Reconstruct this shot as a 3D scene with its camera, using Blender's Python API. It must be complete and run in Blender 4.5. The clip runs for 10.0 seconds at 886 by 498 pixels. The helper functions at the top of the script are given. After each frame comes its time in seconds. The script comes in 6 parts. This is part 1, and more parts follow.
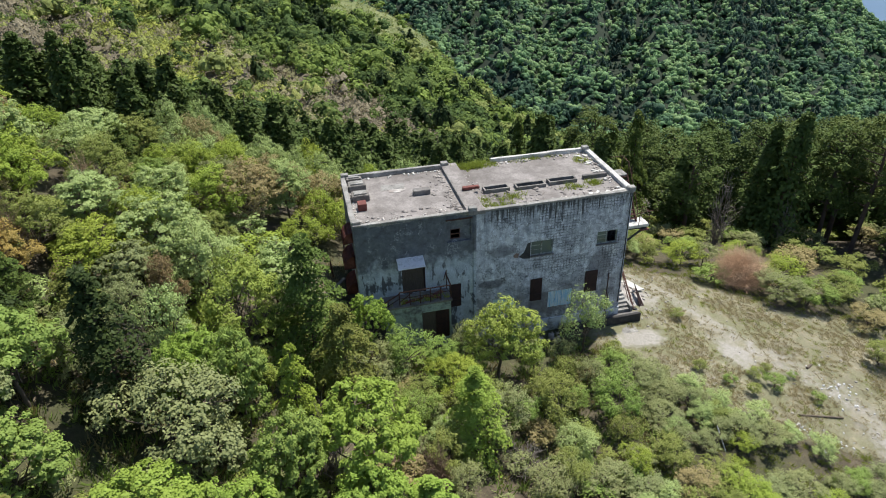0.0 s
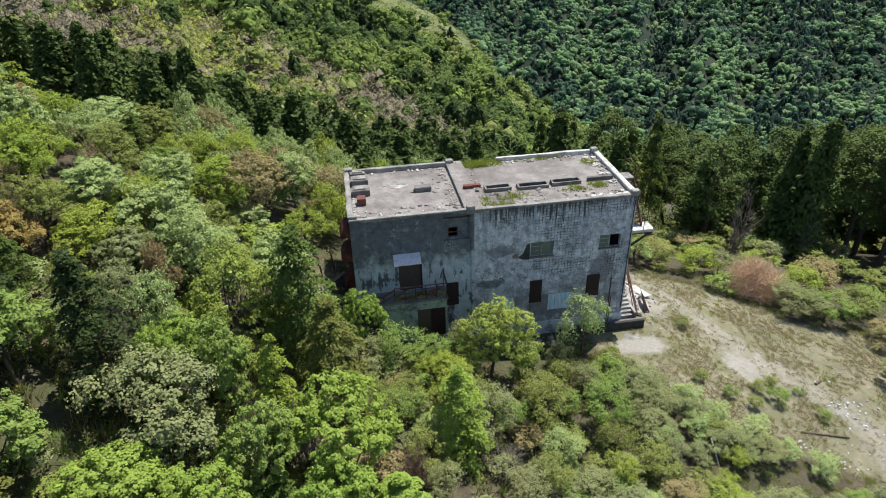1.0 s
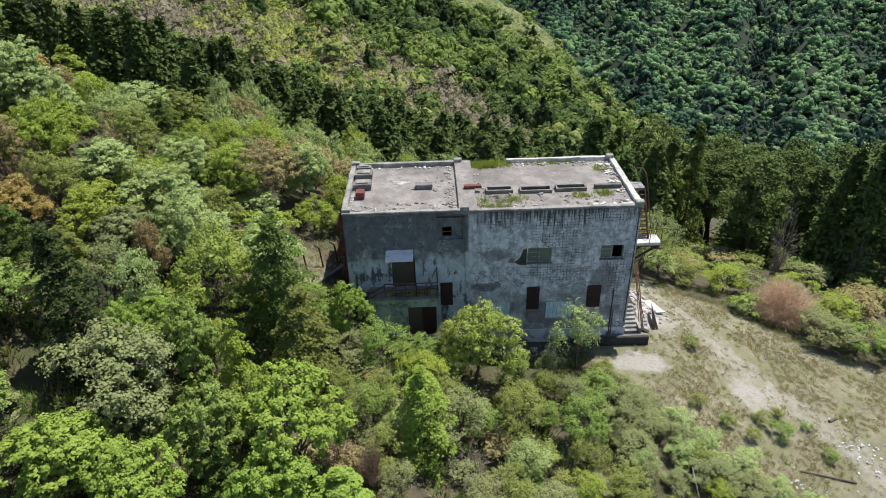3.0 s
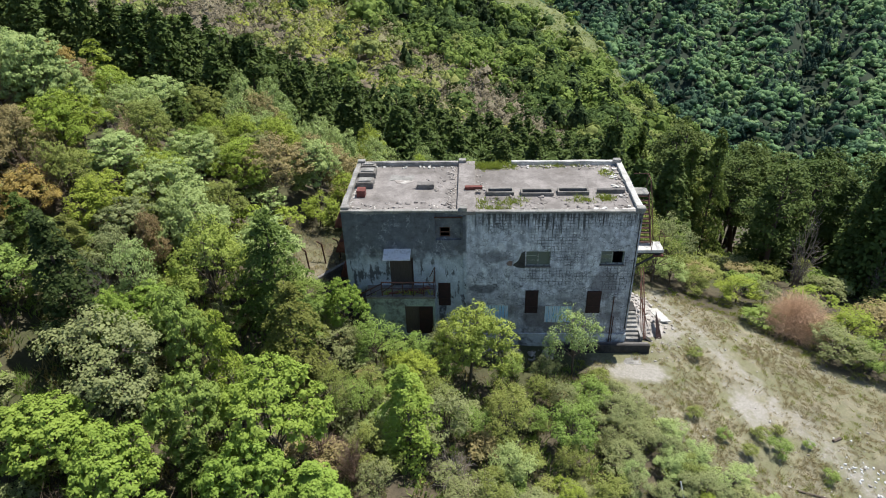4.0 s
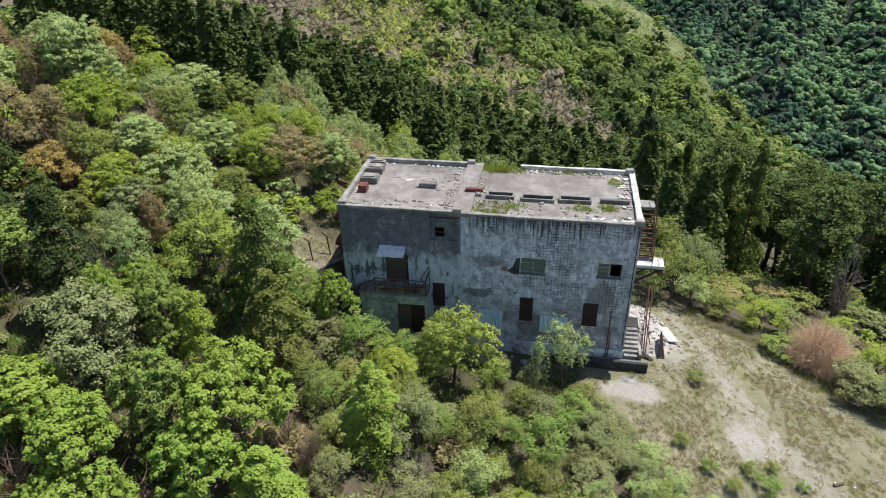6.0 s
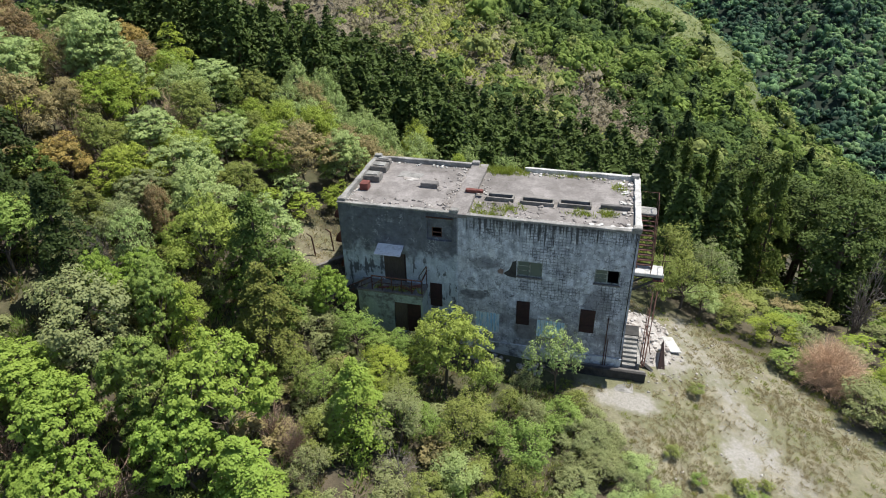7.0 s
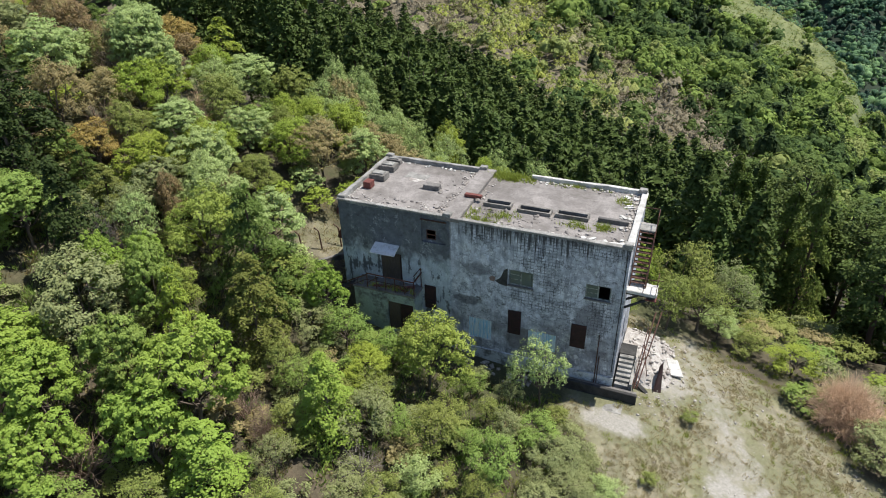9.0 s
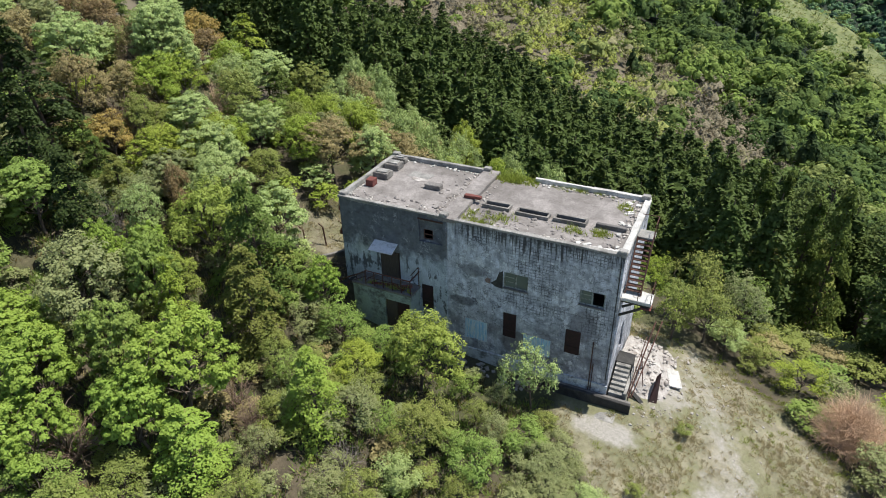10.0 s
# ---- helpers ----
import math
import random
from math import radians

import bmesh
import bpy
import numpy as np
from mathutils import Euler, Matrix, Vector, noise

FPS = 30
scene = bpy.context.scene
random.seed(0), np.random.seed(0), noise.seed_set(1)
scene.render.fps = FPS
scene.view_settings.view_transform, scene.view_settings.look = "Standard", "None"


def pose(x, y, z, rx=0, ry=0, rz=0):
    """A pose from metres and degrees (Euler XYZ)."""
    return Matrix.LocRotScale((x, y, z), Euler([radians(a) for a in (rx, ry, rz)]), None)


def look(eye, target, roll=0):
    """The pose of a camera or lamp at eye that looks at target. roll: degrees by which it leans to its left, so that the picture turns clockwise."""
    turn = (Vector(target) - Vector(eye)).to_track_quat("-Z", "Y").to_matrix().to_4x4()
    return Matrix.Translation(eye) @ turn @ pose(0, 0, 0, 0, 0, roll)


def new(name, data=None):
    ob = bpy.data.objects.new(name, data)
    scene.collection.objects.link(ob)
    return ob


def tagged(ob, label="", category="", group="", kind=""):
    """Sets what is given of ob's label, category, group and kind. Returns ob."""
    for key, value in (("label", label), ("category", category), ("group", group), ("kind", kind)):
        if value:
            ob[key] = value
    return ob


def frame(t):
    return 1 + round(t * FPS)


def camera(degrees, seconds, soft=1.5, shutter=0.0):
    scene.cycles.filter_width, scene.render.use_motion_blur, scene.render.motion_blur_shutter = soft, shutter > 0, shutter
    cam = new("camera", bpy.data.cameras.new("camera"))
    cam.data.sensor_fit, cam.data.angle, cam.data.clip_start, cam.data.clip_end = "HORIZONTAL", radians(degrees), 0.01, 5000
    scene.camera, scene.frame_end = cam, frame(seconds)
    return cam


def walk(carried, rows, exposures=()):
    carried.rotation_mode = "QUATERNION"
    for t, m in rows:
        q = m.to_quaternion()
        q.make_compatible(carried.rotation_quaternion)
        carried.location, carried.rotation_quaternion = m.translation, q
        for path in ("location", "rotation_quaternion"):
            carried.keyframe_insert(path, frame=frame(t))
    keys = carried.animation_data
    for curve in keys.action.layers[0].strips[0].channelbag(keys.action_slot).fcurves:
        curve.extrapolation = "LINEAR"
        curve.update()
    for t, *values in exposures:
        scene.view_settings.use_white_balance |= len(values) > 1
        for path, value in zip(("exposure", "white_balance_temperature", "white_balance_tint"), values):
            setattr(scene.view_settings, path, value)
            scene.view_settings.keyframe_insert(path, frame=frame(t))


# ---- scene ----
EXPOSURE = 0.44
cam = camera(68.7, 10.0, 1.0)
PATH = [
    (0, (-1.91, -33.768, 27.334), (-1.547, -32.093, 26.302), -1.8),
    (0.5, (-0.685, -33.957, 27.221), (-0.378, -32.271, 26.189), -1.7),
    (1, (0.479, -34.116, 27.127), (0.732, -32.422, 26.095), -1.6),
    (1.5, (1.693, -34.203, 27.036), (1.891, -32.501, 26.004), -1.6),
    (2, (2.998, -34.268, 26.98), (3.137, -32.56, 25.948), -1.6),
    (2.5, (4.288, -34.26, 26.953), (4.368, -32.55, 25.919), -1.6),
    (4, (7.925, -34.209, 26.911), (7.834, -32.498, 25.879), -1.6),
    (4.5, (9.13, -34.103, 26.889), (8.983, -32.395, 25.858), -1.6),
    (5, (10.329, -33.958, 26.892), (10.126, -32.256, 25.861), -1.4),
    (5.5, (11.505, -33.742, 26.868), (11.247, -32.048, 25.836), -1.3),
    (7, (15.172, -32.946, 26.779), (14.742, -31.286, 25.75), -1.3),
    (7.5, (16.355, -32.573, 26.801), (15.869, -30.928, 25.771), -1.3),
    (8, (17.565, -32.135, 26.825), (17.023, -30.508, 25.796), -1.4),
    (8.5, (18.769, -31.704, 26.833), (18.17, -30.095, 25.806), -1.5),
    (9, (19.948, -31.265, 26.888), (19.294, -29.678, 25.861), -1.4),
    (9.5, (21.113, -30.806, 26.914), (20.405, -29.241, 25.889), -1.4),
    (10, (22.173, -30.251, 26.9), (21.415, -28.712, 25.873), -1.3),
]
walk(cam, [(t, look(eye, target, roll)) for t, eye, target, roll in PATH], exposures=((0.0, EXPOSURE), (10.0, EXPOSURE)))

# ---- light ----
SUN = Vector((0.34, 0.27, 1.0)).normalized()
world = bpy.data.worlds.new("sky")
scene.world = world
world.use_nodes = True
wn = world.node_tree.nodes
sky = wn.new("ShaderNodeTexSky")
sky.sky_type, sky.sun_disc = "NISHITA", False
sky.sun_elevation, sky.sun_rotation = math.asin(SUN.z), math.atan2(SUN.x, SUN.y)
sky.altitude, sky.air_density, sky.dust_density = 900, 1.0, 1.0
world.node_tree.links.new(sky.outputs[0], wn["Background"].inputs[0])
wn["Background"].inputs[1].default_value = 0.10
sun = new("sun", bpy.data.lights.new("sun", "SUN"))
sun.data.energy, sun.data.angle, sun.data.color = 4.7, radians(0.53), (1.0, 0.95, 0.87)
sun.matrix_world = look(SUN * 100, (0, 0, 0))


# ---- materials ----
class Nodes:
    """A short way to wire a node material."""

    def __init__(self, name):
        self.mat = bpy.data.materials.new(name)
        self.mat.use_nodes = True
        self.tree = self.mat.node_tree
        self.bsdf = self.tree.nodes["Principled BSDF"]
        self.out = self.tree.nodes["Material Output"]
        self.where = self.add("ShaderNodeTexCoord").outputs["Object"]

    def add(self, kind, **inputs):
        node = self.tree.nodes.new(kind)
        for key, value in inputs.items():
            self.put(node, key.replace("_", " "), value)
        return node

    def put(self, node, key, value):
        sock = node.inputs[int(key[1:])] if key[0] == "i" and key[1:].isdigit() else node.inputs[key]
        if isinstance(value, bpy.types.NodeSocket):
            self.tree.links.new(value, sock)
        else:
            sock.default_value = value

    def noise(self, scale, detail=6, rough=0.6, vec=None, squash=None):
        vec = vec or self.where
        if squash:
            mp = self.add("ShaderNodeMapping", Vector=vec)
            mp.inputs["Scale"].default_value = squash
            vec = mp.outputs[0]
        return self.add("ShaderNodeTexNoise", Vector=vec, Scale=scale, Detail=detail, Roughness=rough).outputs["Fac"]

    def ramp(self, fac, *stops):
        node = self.add("ShaderNodeValToRGB", Fac=fac)
        els = node.color_ramp.elements
        while len(els) < len(stops):
            els.new(0.5)
        for e, (p, c) in zip(els, stops):
            e.position, e.color = p, (*c, 1) if isinstance(c, tuple) else (c, c, c, 1)
        return node.outputs[0]

    def mix(self, fac, a, b, how="MIX"):
        node = self.add("ShaderNodeMix")
        node.data_type, node.blend_type = "RGBA", how
        self.put(node, "i0", fac)
        self.put(node, "i6", a if isinstance(a, bpy.types.NodeSocket) else (*a, 1))
        self.put(node, "i7", b if isinstance(b, bpy.types.NodeSocket) else (*b, 1))
        return node.outputs[2]

    def calc(self, how, a, b):
        node = self.add("ShaderNodeMath", i0=a, i1=b)
        node.operation = how
        return node.outputs[0]

    def done(self, colour, rough=0.9, bump=None, strength=0.4, distance=0.03, metal=0.0):
        self.put(self.bsdf, "Base Color", colour if isinstance(colour, bpy.types.NodeSocket) else (*colour, 1))
        self.put(self.bsdf, "Roughness", rough)
        self.put(self.bsdf, "Metallic", metal)
        if bump is not None:
            b = self.add("ShaderNodeBump", Height=bump, Strength=strength, Distance=distance)
            self.put(self.bsdf, "Normal", b.outputs[0])
        return self.mat


def leaf_material(name, colour, spread=0.026, glow=0.24):
    """Leaves: hue and value vary from plant to plant and from leaf to leaf; thin leaves let light through."""
    n = Nodes(name)
    plant = n.add("ShaderNodeObjectInfo").outputs["Random"]
    leaf = n.add("ShaderNodeNewGeometry").outputs["Random Per Island"]
    hsv = n.add("ShaderNodeHueSaturation", Color=(*colour, 1))
    hue = n.calc("MULTIPLY_ADD", plant, spread)
    hue.node.inputs[2].default_value = 0.5 - spread / 2
    val = n.calc("MULTIPLY_ADD", leaf, 0.26)
    val.node.inputs[2].default_value = 0.84
    n.put(hsv, "Hue", hue)
    n.put(hsv, "Value", val)
    col = n.mix(n.noise(0.9, 3), hsv.outputs[0], (colour[0] * 1.12, colour[1] * 1.03, colour[2] * 0.85))
    n.done(col, 0.6)
    n.bsdf.inputs["Specular IOR Level"].default_value = 0.12
    thin = n.add("ShaderNodeBsdfTranslucent", Color=col)
    both = n.add("ShaderNodeMixShader", Fac=glow, i1=n.bsdf.outputs[0], i2=thin.outputs[0])
    n.put(n.out, "Surface", both.outputs[0])
    return n.mat


def tint_material(name):
    """Far woods: each crown carries the colour of its kind of tree; the valley's adds haze blue."""
    n = Nodes(name)
    tint = n.add("ShaderNodeAttribute")
    tint.attribute_name = "tint"
    leaf = n.add("ShaderNodeNewGeometry").outputs["Random Per Island"]
    val = n.calc("MULTIPLY_ADD", leaf, 0.3)
    val.node.inputs[2].default_value = 0.85
    hsv = n.add("ShaderNodeHueSaturation", Color=tint.outputs["Color"], Value=val)
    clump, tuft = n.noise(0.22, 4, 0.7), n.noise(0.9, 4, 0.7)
    # tint darkens where the clump and tuft noise is low
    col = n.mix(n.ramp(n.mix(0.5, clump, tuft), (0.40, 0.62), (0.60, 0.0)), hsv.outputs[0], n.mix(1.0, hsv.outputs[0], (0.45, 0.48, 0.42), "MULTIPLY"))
    n.done(col, 0.8, n.mix(0.5, clump, tuft), 1.0, 1.6)
    n.bsdf.inputs["Specular IOR Level"].default_value = 0.1
    thin = n.add("ShaderNodeBsdfTranslucent", Color=col)
    both = n.add("ShaderNodeMixShader", Fac=0.25, i1=n.bsdf.outputs[0], i2=thin.outputs[0])
    n.put(n.out, "Surface", both.outputs[0])
    return n.mat


def bark_material(name, colour):
    n = Nodes(name)
    g = n.noise(9, 8, 0.7, squash=(1, 1, 0.25))
    col = n.mix(g, tuple(c * 0.5 for c in colour), tuple(min(1, c * 1.5) for c in colour))
    return n.done(col, 0.95, g, 0.8, 0.02)


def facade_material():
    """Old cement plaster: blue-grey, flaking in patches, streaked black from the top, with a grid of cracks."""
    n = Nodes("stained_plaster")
    xyz = n.add("ShaderNodeSeparateXYZ", Vector=n.where)

    def span(value, a, b, c=0.0, d=1.0):
        m = n.add("ShaderNodeMapRange", Value=value)
        for k, v in zip((1, 2, 3, 4), (a, b, c, d)):
            m.inputs[k].default_value = v
        return m.outputs[0]

    big, mid, fine = n.noise(0.38, 5, 0.55), n.noise(1.5, 6, 0.6), n.noise(17, 8, 0.7)
    blotch = n.noise(2.6, 10, 0.72)
    trowel = n.noise(1.4, 8, 0.7, squash=(0.7, 1, 3.5))
    drip = n.noise(1.0, 8, 0.68, squash=(2.6, 2.6, 0.30))
    cloud = n.noise(1.9, 8, 0.68, squash=(1, 1, 0.8))
    col = n.mix(n.ramp(cloud, (0.40, 0.0), (0.61, 1.0)), (0.37, 0.395, 0.455), (0.80, 0.845, 0.93))
    col = n.mix(n.ramp(big, (0.38, 0.55), (0.52, 0.0)), col, (0.31, 0.325, 0.37))
    col = n.mix(n.ramp(drip, (0.36, 0.6), (0.50, 0.0)), col, (0.22, 0.23, 0.265))
    col = n.mix(n.ramp(drip, (0.55, 0.0), (0.68, 0.45)), col, (0.80, 0.83, 0.89))
    col = n.mix(n.ramp(blotch, (0.54, 0.0), (0.62, 0.8)), col, (0.90, 0.93, 0.97))
    col = n.mix(n.ramp(blotch, (0.33, 0.85), (0.44, 0.0)), col, (0.14, 0.146, 0.17))
    col = n.mix(n.ramp(trowel, (0.57, 0.0), (0.66, 0.6)), col, (0.17, 0.177, 0.20))
    # a darker, damp band low on the long part of the wall
    damp = n.calc("MULTIPLY", span(n.calc("ADD", xyz.outputs[2], n.calc("MULTIPLY", mid, 4.0)), 5.4, 3.6), n.ramp(n.noise(0.6, 6, 0.65), (0.42, 0.0), (0.58, 0.75)))
    col = n.mix(damp, col, (0.165, 0.165, 0.18))
    flake = n.ramp(n.noise(0.85, 10, 0.66), (0.60, 0.0), (0.625, 0.8))
    col = n.mix(flake, col, (0.76, 0.78, 0.82))
    hole = n.ramp(n.noise(1.1, 10, 0.7, squash=(0.8, 1, 1.4)), (0.61, 0.0), (0.635, 0.9))
    col = n.mix(hole, col, (0.085, 0.088, 0.095))
    # the sooty end of the wall, up to a sharp joint, with paler blue paint left below it
    left = span(n.calc("ADD", xyz.outputs[0], n.calc("MULTIPLY", fine, 0.12)), 7.55, 7.68, 1.0, 0.0)
    high = span(n.calc("ADD", xyz.outputs[2], n.calc("MULTIPLY", mid, 4.0)), 6.9, 8.2)
    soot = n.mix(n.ramp(blotch, (0.38, 0.0), (0.62, 1.0)), (0.060, 0.066, 0.080), (0.135, 0.15, 0.172))
    scratch = n.ramp(n.noise(0.75, 5, 0.62), (0.488, 0.0), (0.50, 0.7), (0.512, 0.0))
    soot = n.mix(n.calc("MULTIPLY", scratch, n.ramp(n.noise(0.9, 3), (0.48, 0.0), (0.56, 1.0))), soot, (0.55, 0.58, 0.60))
    col = n.mix(n.calc("MULTIPLY", n.calc("MULTIPLY", left, high), 0.93), col, soot)
    low = n.calc("MULTIPLY", left, span(n.calc("ADD", xyz.outputs[2], n.calc("MULTIPLY", mid, 2.5)), 7.4, 6.4))
    col = n.mix(n.calc("MULTIPLY", low, 0.5), col, (0.56, 0.67, 0.75))
    col = n.mix(n.calc("MULTIPLY", low, n.ramp(n.noise(1.0, 8, 0.7, squash=(1.4, 1.4, 0.6)), (0.53, 0.0), (0.57, 0.9))), col, (0.05, 0.052, 0.06))
    # black runs below the roof edge, of uneven length
    run = n.ramp(n.noise(1.0, 6, 0.7, squash=(6, 6, 0.12)), (0.46, 0.0), (0.74, 1.0))
    sway = n.ramp(n.noise(0.45, 5, 0.7), (0.42, 0.0), (0.62, 1.0))
    edge = span(n.calc("ADD", xyz.outputs[2], n.calc("MULTIPLY", n.calc("MULTIPLY", run, sway), 3.4)), 8.45, 8.95)
    right = span(xyz.outputs[0], 7.6, 8.2, 0.25, 1.0)
    col = n.mix(n.calc("MULTIPLY", n.calc("MULTIPLY", edge, right), 0.92), col, (0.03, 0.03, 0.033))
    # squared cracks
    brick = n.add("ShaderNodeTexBrick", Scale=1.0)
    turn = n.add("ShaderNodeMapping", Vector=n.where)
    turn.inputs["Rotation"].default_value = (radians(90), 0, 0)
    n.put(brick, "Vector", n.mix(0.15, turn.outputs[0], n.add("ShaderNodeTexNoise", Vector=n.where, Scale=2.2, Detail=5).outputs["Color"], "ADD"))
    for key, value in (("Color1", (0, 0, 0, 1)), ("Color2", (0, 0, 0, 1)), ("Mortar", (1, 1, 1, 1)), ("Mortar Size", 0.020),
                       ("Brick Width", 0.21), ("Row Height", 0.20), ("Mortar Smooth", 0.4)):
        n.put(brick, key, value)
    brick.offset = 0.0

    def round_patch(cx, cz, rx, rz):
        """One in the middle of a stained patch of the wall, nought outside it, with a ragged rim."""
        u = n.calc("DIVIDE", n.calc("SUBTRACT", xyz.outputs[0], cx), rx)
        w = n.calc("DIVIDE", n.calc("SUBTRACT", xyz.outputs[2], cz), rz)
        reach = n.calc("ADD", n.calc("ADD", n.calc("MULTIPLY", u, u), n.calc("MULTIPLY", w, w)), n.calc("MULTIPLY", n.calc("SUBTRACT", mid, 0.5), 2.4))
        return span(reach, 0.55, 1.15, 1.0, 0.0)

    where = round_patch(12.9, 7.4, 1.5, 1.7)
    for spot in ((12.9, 4.3, 2.3, 0.7), (9.6, 8.2, 1.8, 0.6), (16.9, 4.3, 0.9, 1.8), (15.6, 8.3, 2.6, 0.5), (13.9, 5.6, 0.8, 1.0)):
        where = n.calc("MAXIMUM", where, round_patch(*spot))
    for spot, tone in (((16.2, 3.6, 0.9, 1.2), (0.15, 0.15, 0.17)), ((12.4, 1.0, 1.3, 1.1), (0.13, 0.118, 0.118)), ((8.6, 3.3, 1.0, 0.35), (0.06, 0.06, 0.07)), ((9.3, 5.7, 0.9, 0.45), (0.15, 0.155, 0.175))):
        col = n.mix(n.calc("MULTIPLY", round_patch(*spot), 0.72), col, tone)
    where = n.calc("MULTIPLY", where, n.ramp(n.noise(2.0, 8, 0.8), (0.38, 0.0), (0.56, 1.0)))
    lines = n.calc("MULTIPLY", n.calc("MULTIPLY", brick.outputs["Color"], where), span(xyz.outputs[0], 7.6, 9.0))
    col = n.mix(n.calc("MULTIPLY", lines, 0.95), col, (0.022, 0.022, 0.025))
    crack = n.ramp(n.noise(0.7, 6, 0.6), (0.485, 0.0), (0.497, 0.8), (0.509, 0.0))
    col = n.mix(n.calc("MULTIPLY", crack, span(xyz.outputs[0], 7.6, 8.0)), col, (0.05, 0.05, 0.055))
    col = n.mix(n.ramp(fine, (0.34, 0.45), (0.6, 0.0)), col, (0.12, 0.122, 0.13))
    return n.done(col, 0.92, n.mix(0.5, fine, mid), 0.6, 0.04)


def cement_material(name, low, high, scale=1.2, dark=(0.06, 0.06, 0.06), amount=0.6):
    n = Nodes(name)
    a, b, c = n.noise(scale, 8, 0.65), n.noise(scale * 9, 8, 0.7), n.noise(scale * 0.35, 4)
    col = n.mix(n.ramp(a, (0.35, 0.0), (0.68, 1.0)), low, high)
    col = n.mix(n.calc("MULTIPLY", n.ramp(c, (0.50, 0.0), (0.68, 1.0)), amount), col, dark)
    col = n.mix(n.ramp(b, (0.35, 0.5), (0.6, 0.0)), col, dark)
    crack = n.ramp(n.noise(scale * 0.8, 5, 0.55), (0.488, 0.0), (0.497, 0.7), (0.506, 0.0))
    col = n.mix(crack, col, dark)
    return n.done(col, 0.93, n.mix(0.5, a, b), 0.5, 0.03)


def rust_material(name, low=(0.05, 0.018, 0.012), high=(0.17, 0.055, 0.03)):
    n = Nodes(name)
    a, b = n.noise(3, 8, 0.7), n.noise(30, 6, 0.7)
    return n.done(n.mix(n.ramp(a, (0.35, 0.0), (0.65, 1.0)), low, high), 0.8, b, 0.5, 0.01)


def paint_material(name, paint, under, amount=0.5, scale=2.5, squash=None, rough=0.75):
    """Flaking paint over what is under it."""
    n = Nodes(name)
    a, b = n.noise(scale, 8, 0.75, squash=squash), n.noise(scale * 12, 5, 0.6)
    col = n.mix(n.ramp(a, (amount - 0.06, 0.0), (amount + 0.06, 1.0)), under, paint)
    col = n.mix(n.ramp(b, (0.3, 0.3), (0.6, 0.0)), col, tuple(c * 0.5 for c in under))
    return n.done(col, rough, a, 0.4, 0.01)


def wood_material(name, colour):
    n = Nodes(name)
    g = n.noise(7, 8, 0.7, squash=(4, 4, 0.4))
    col = n.mix(n.ramp(g, (0.3, 0.0), (0.7, 1.0)), tuple(c * 0.45 for c in colour), colour)
    return n.done(col, 0.85, g, 0.5, 0.01)


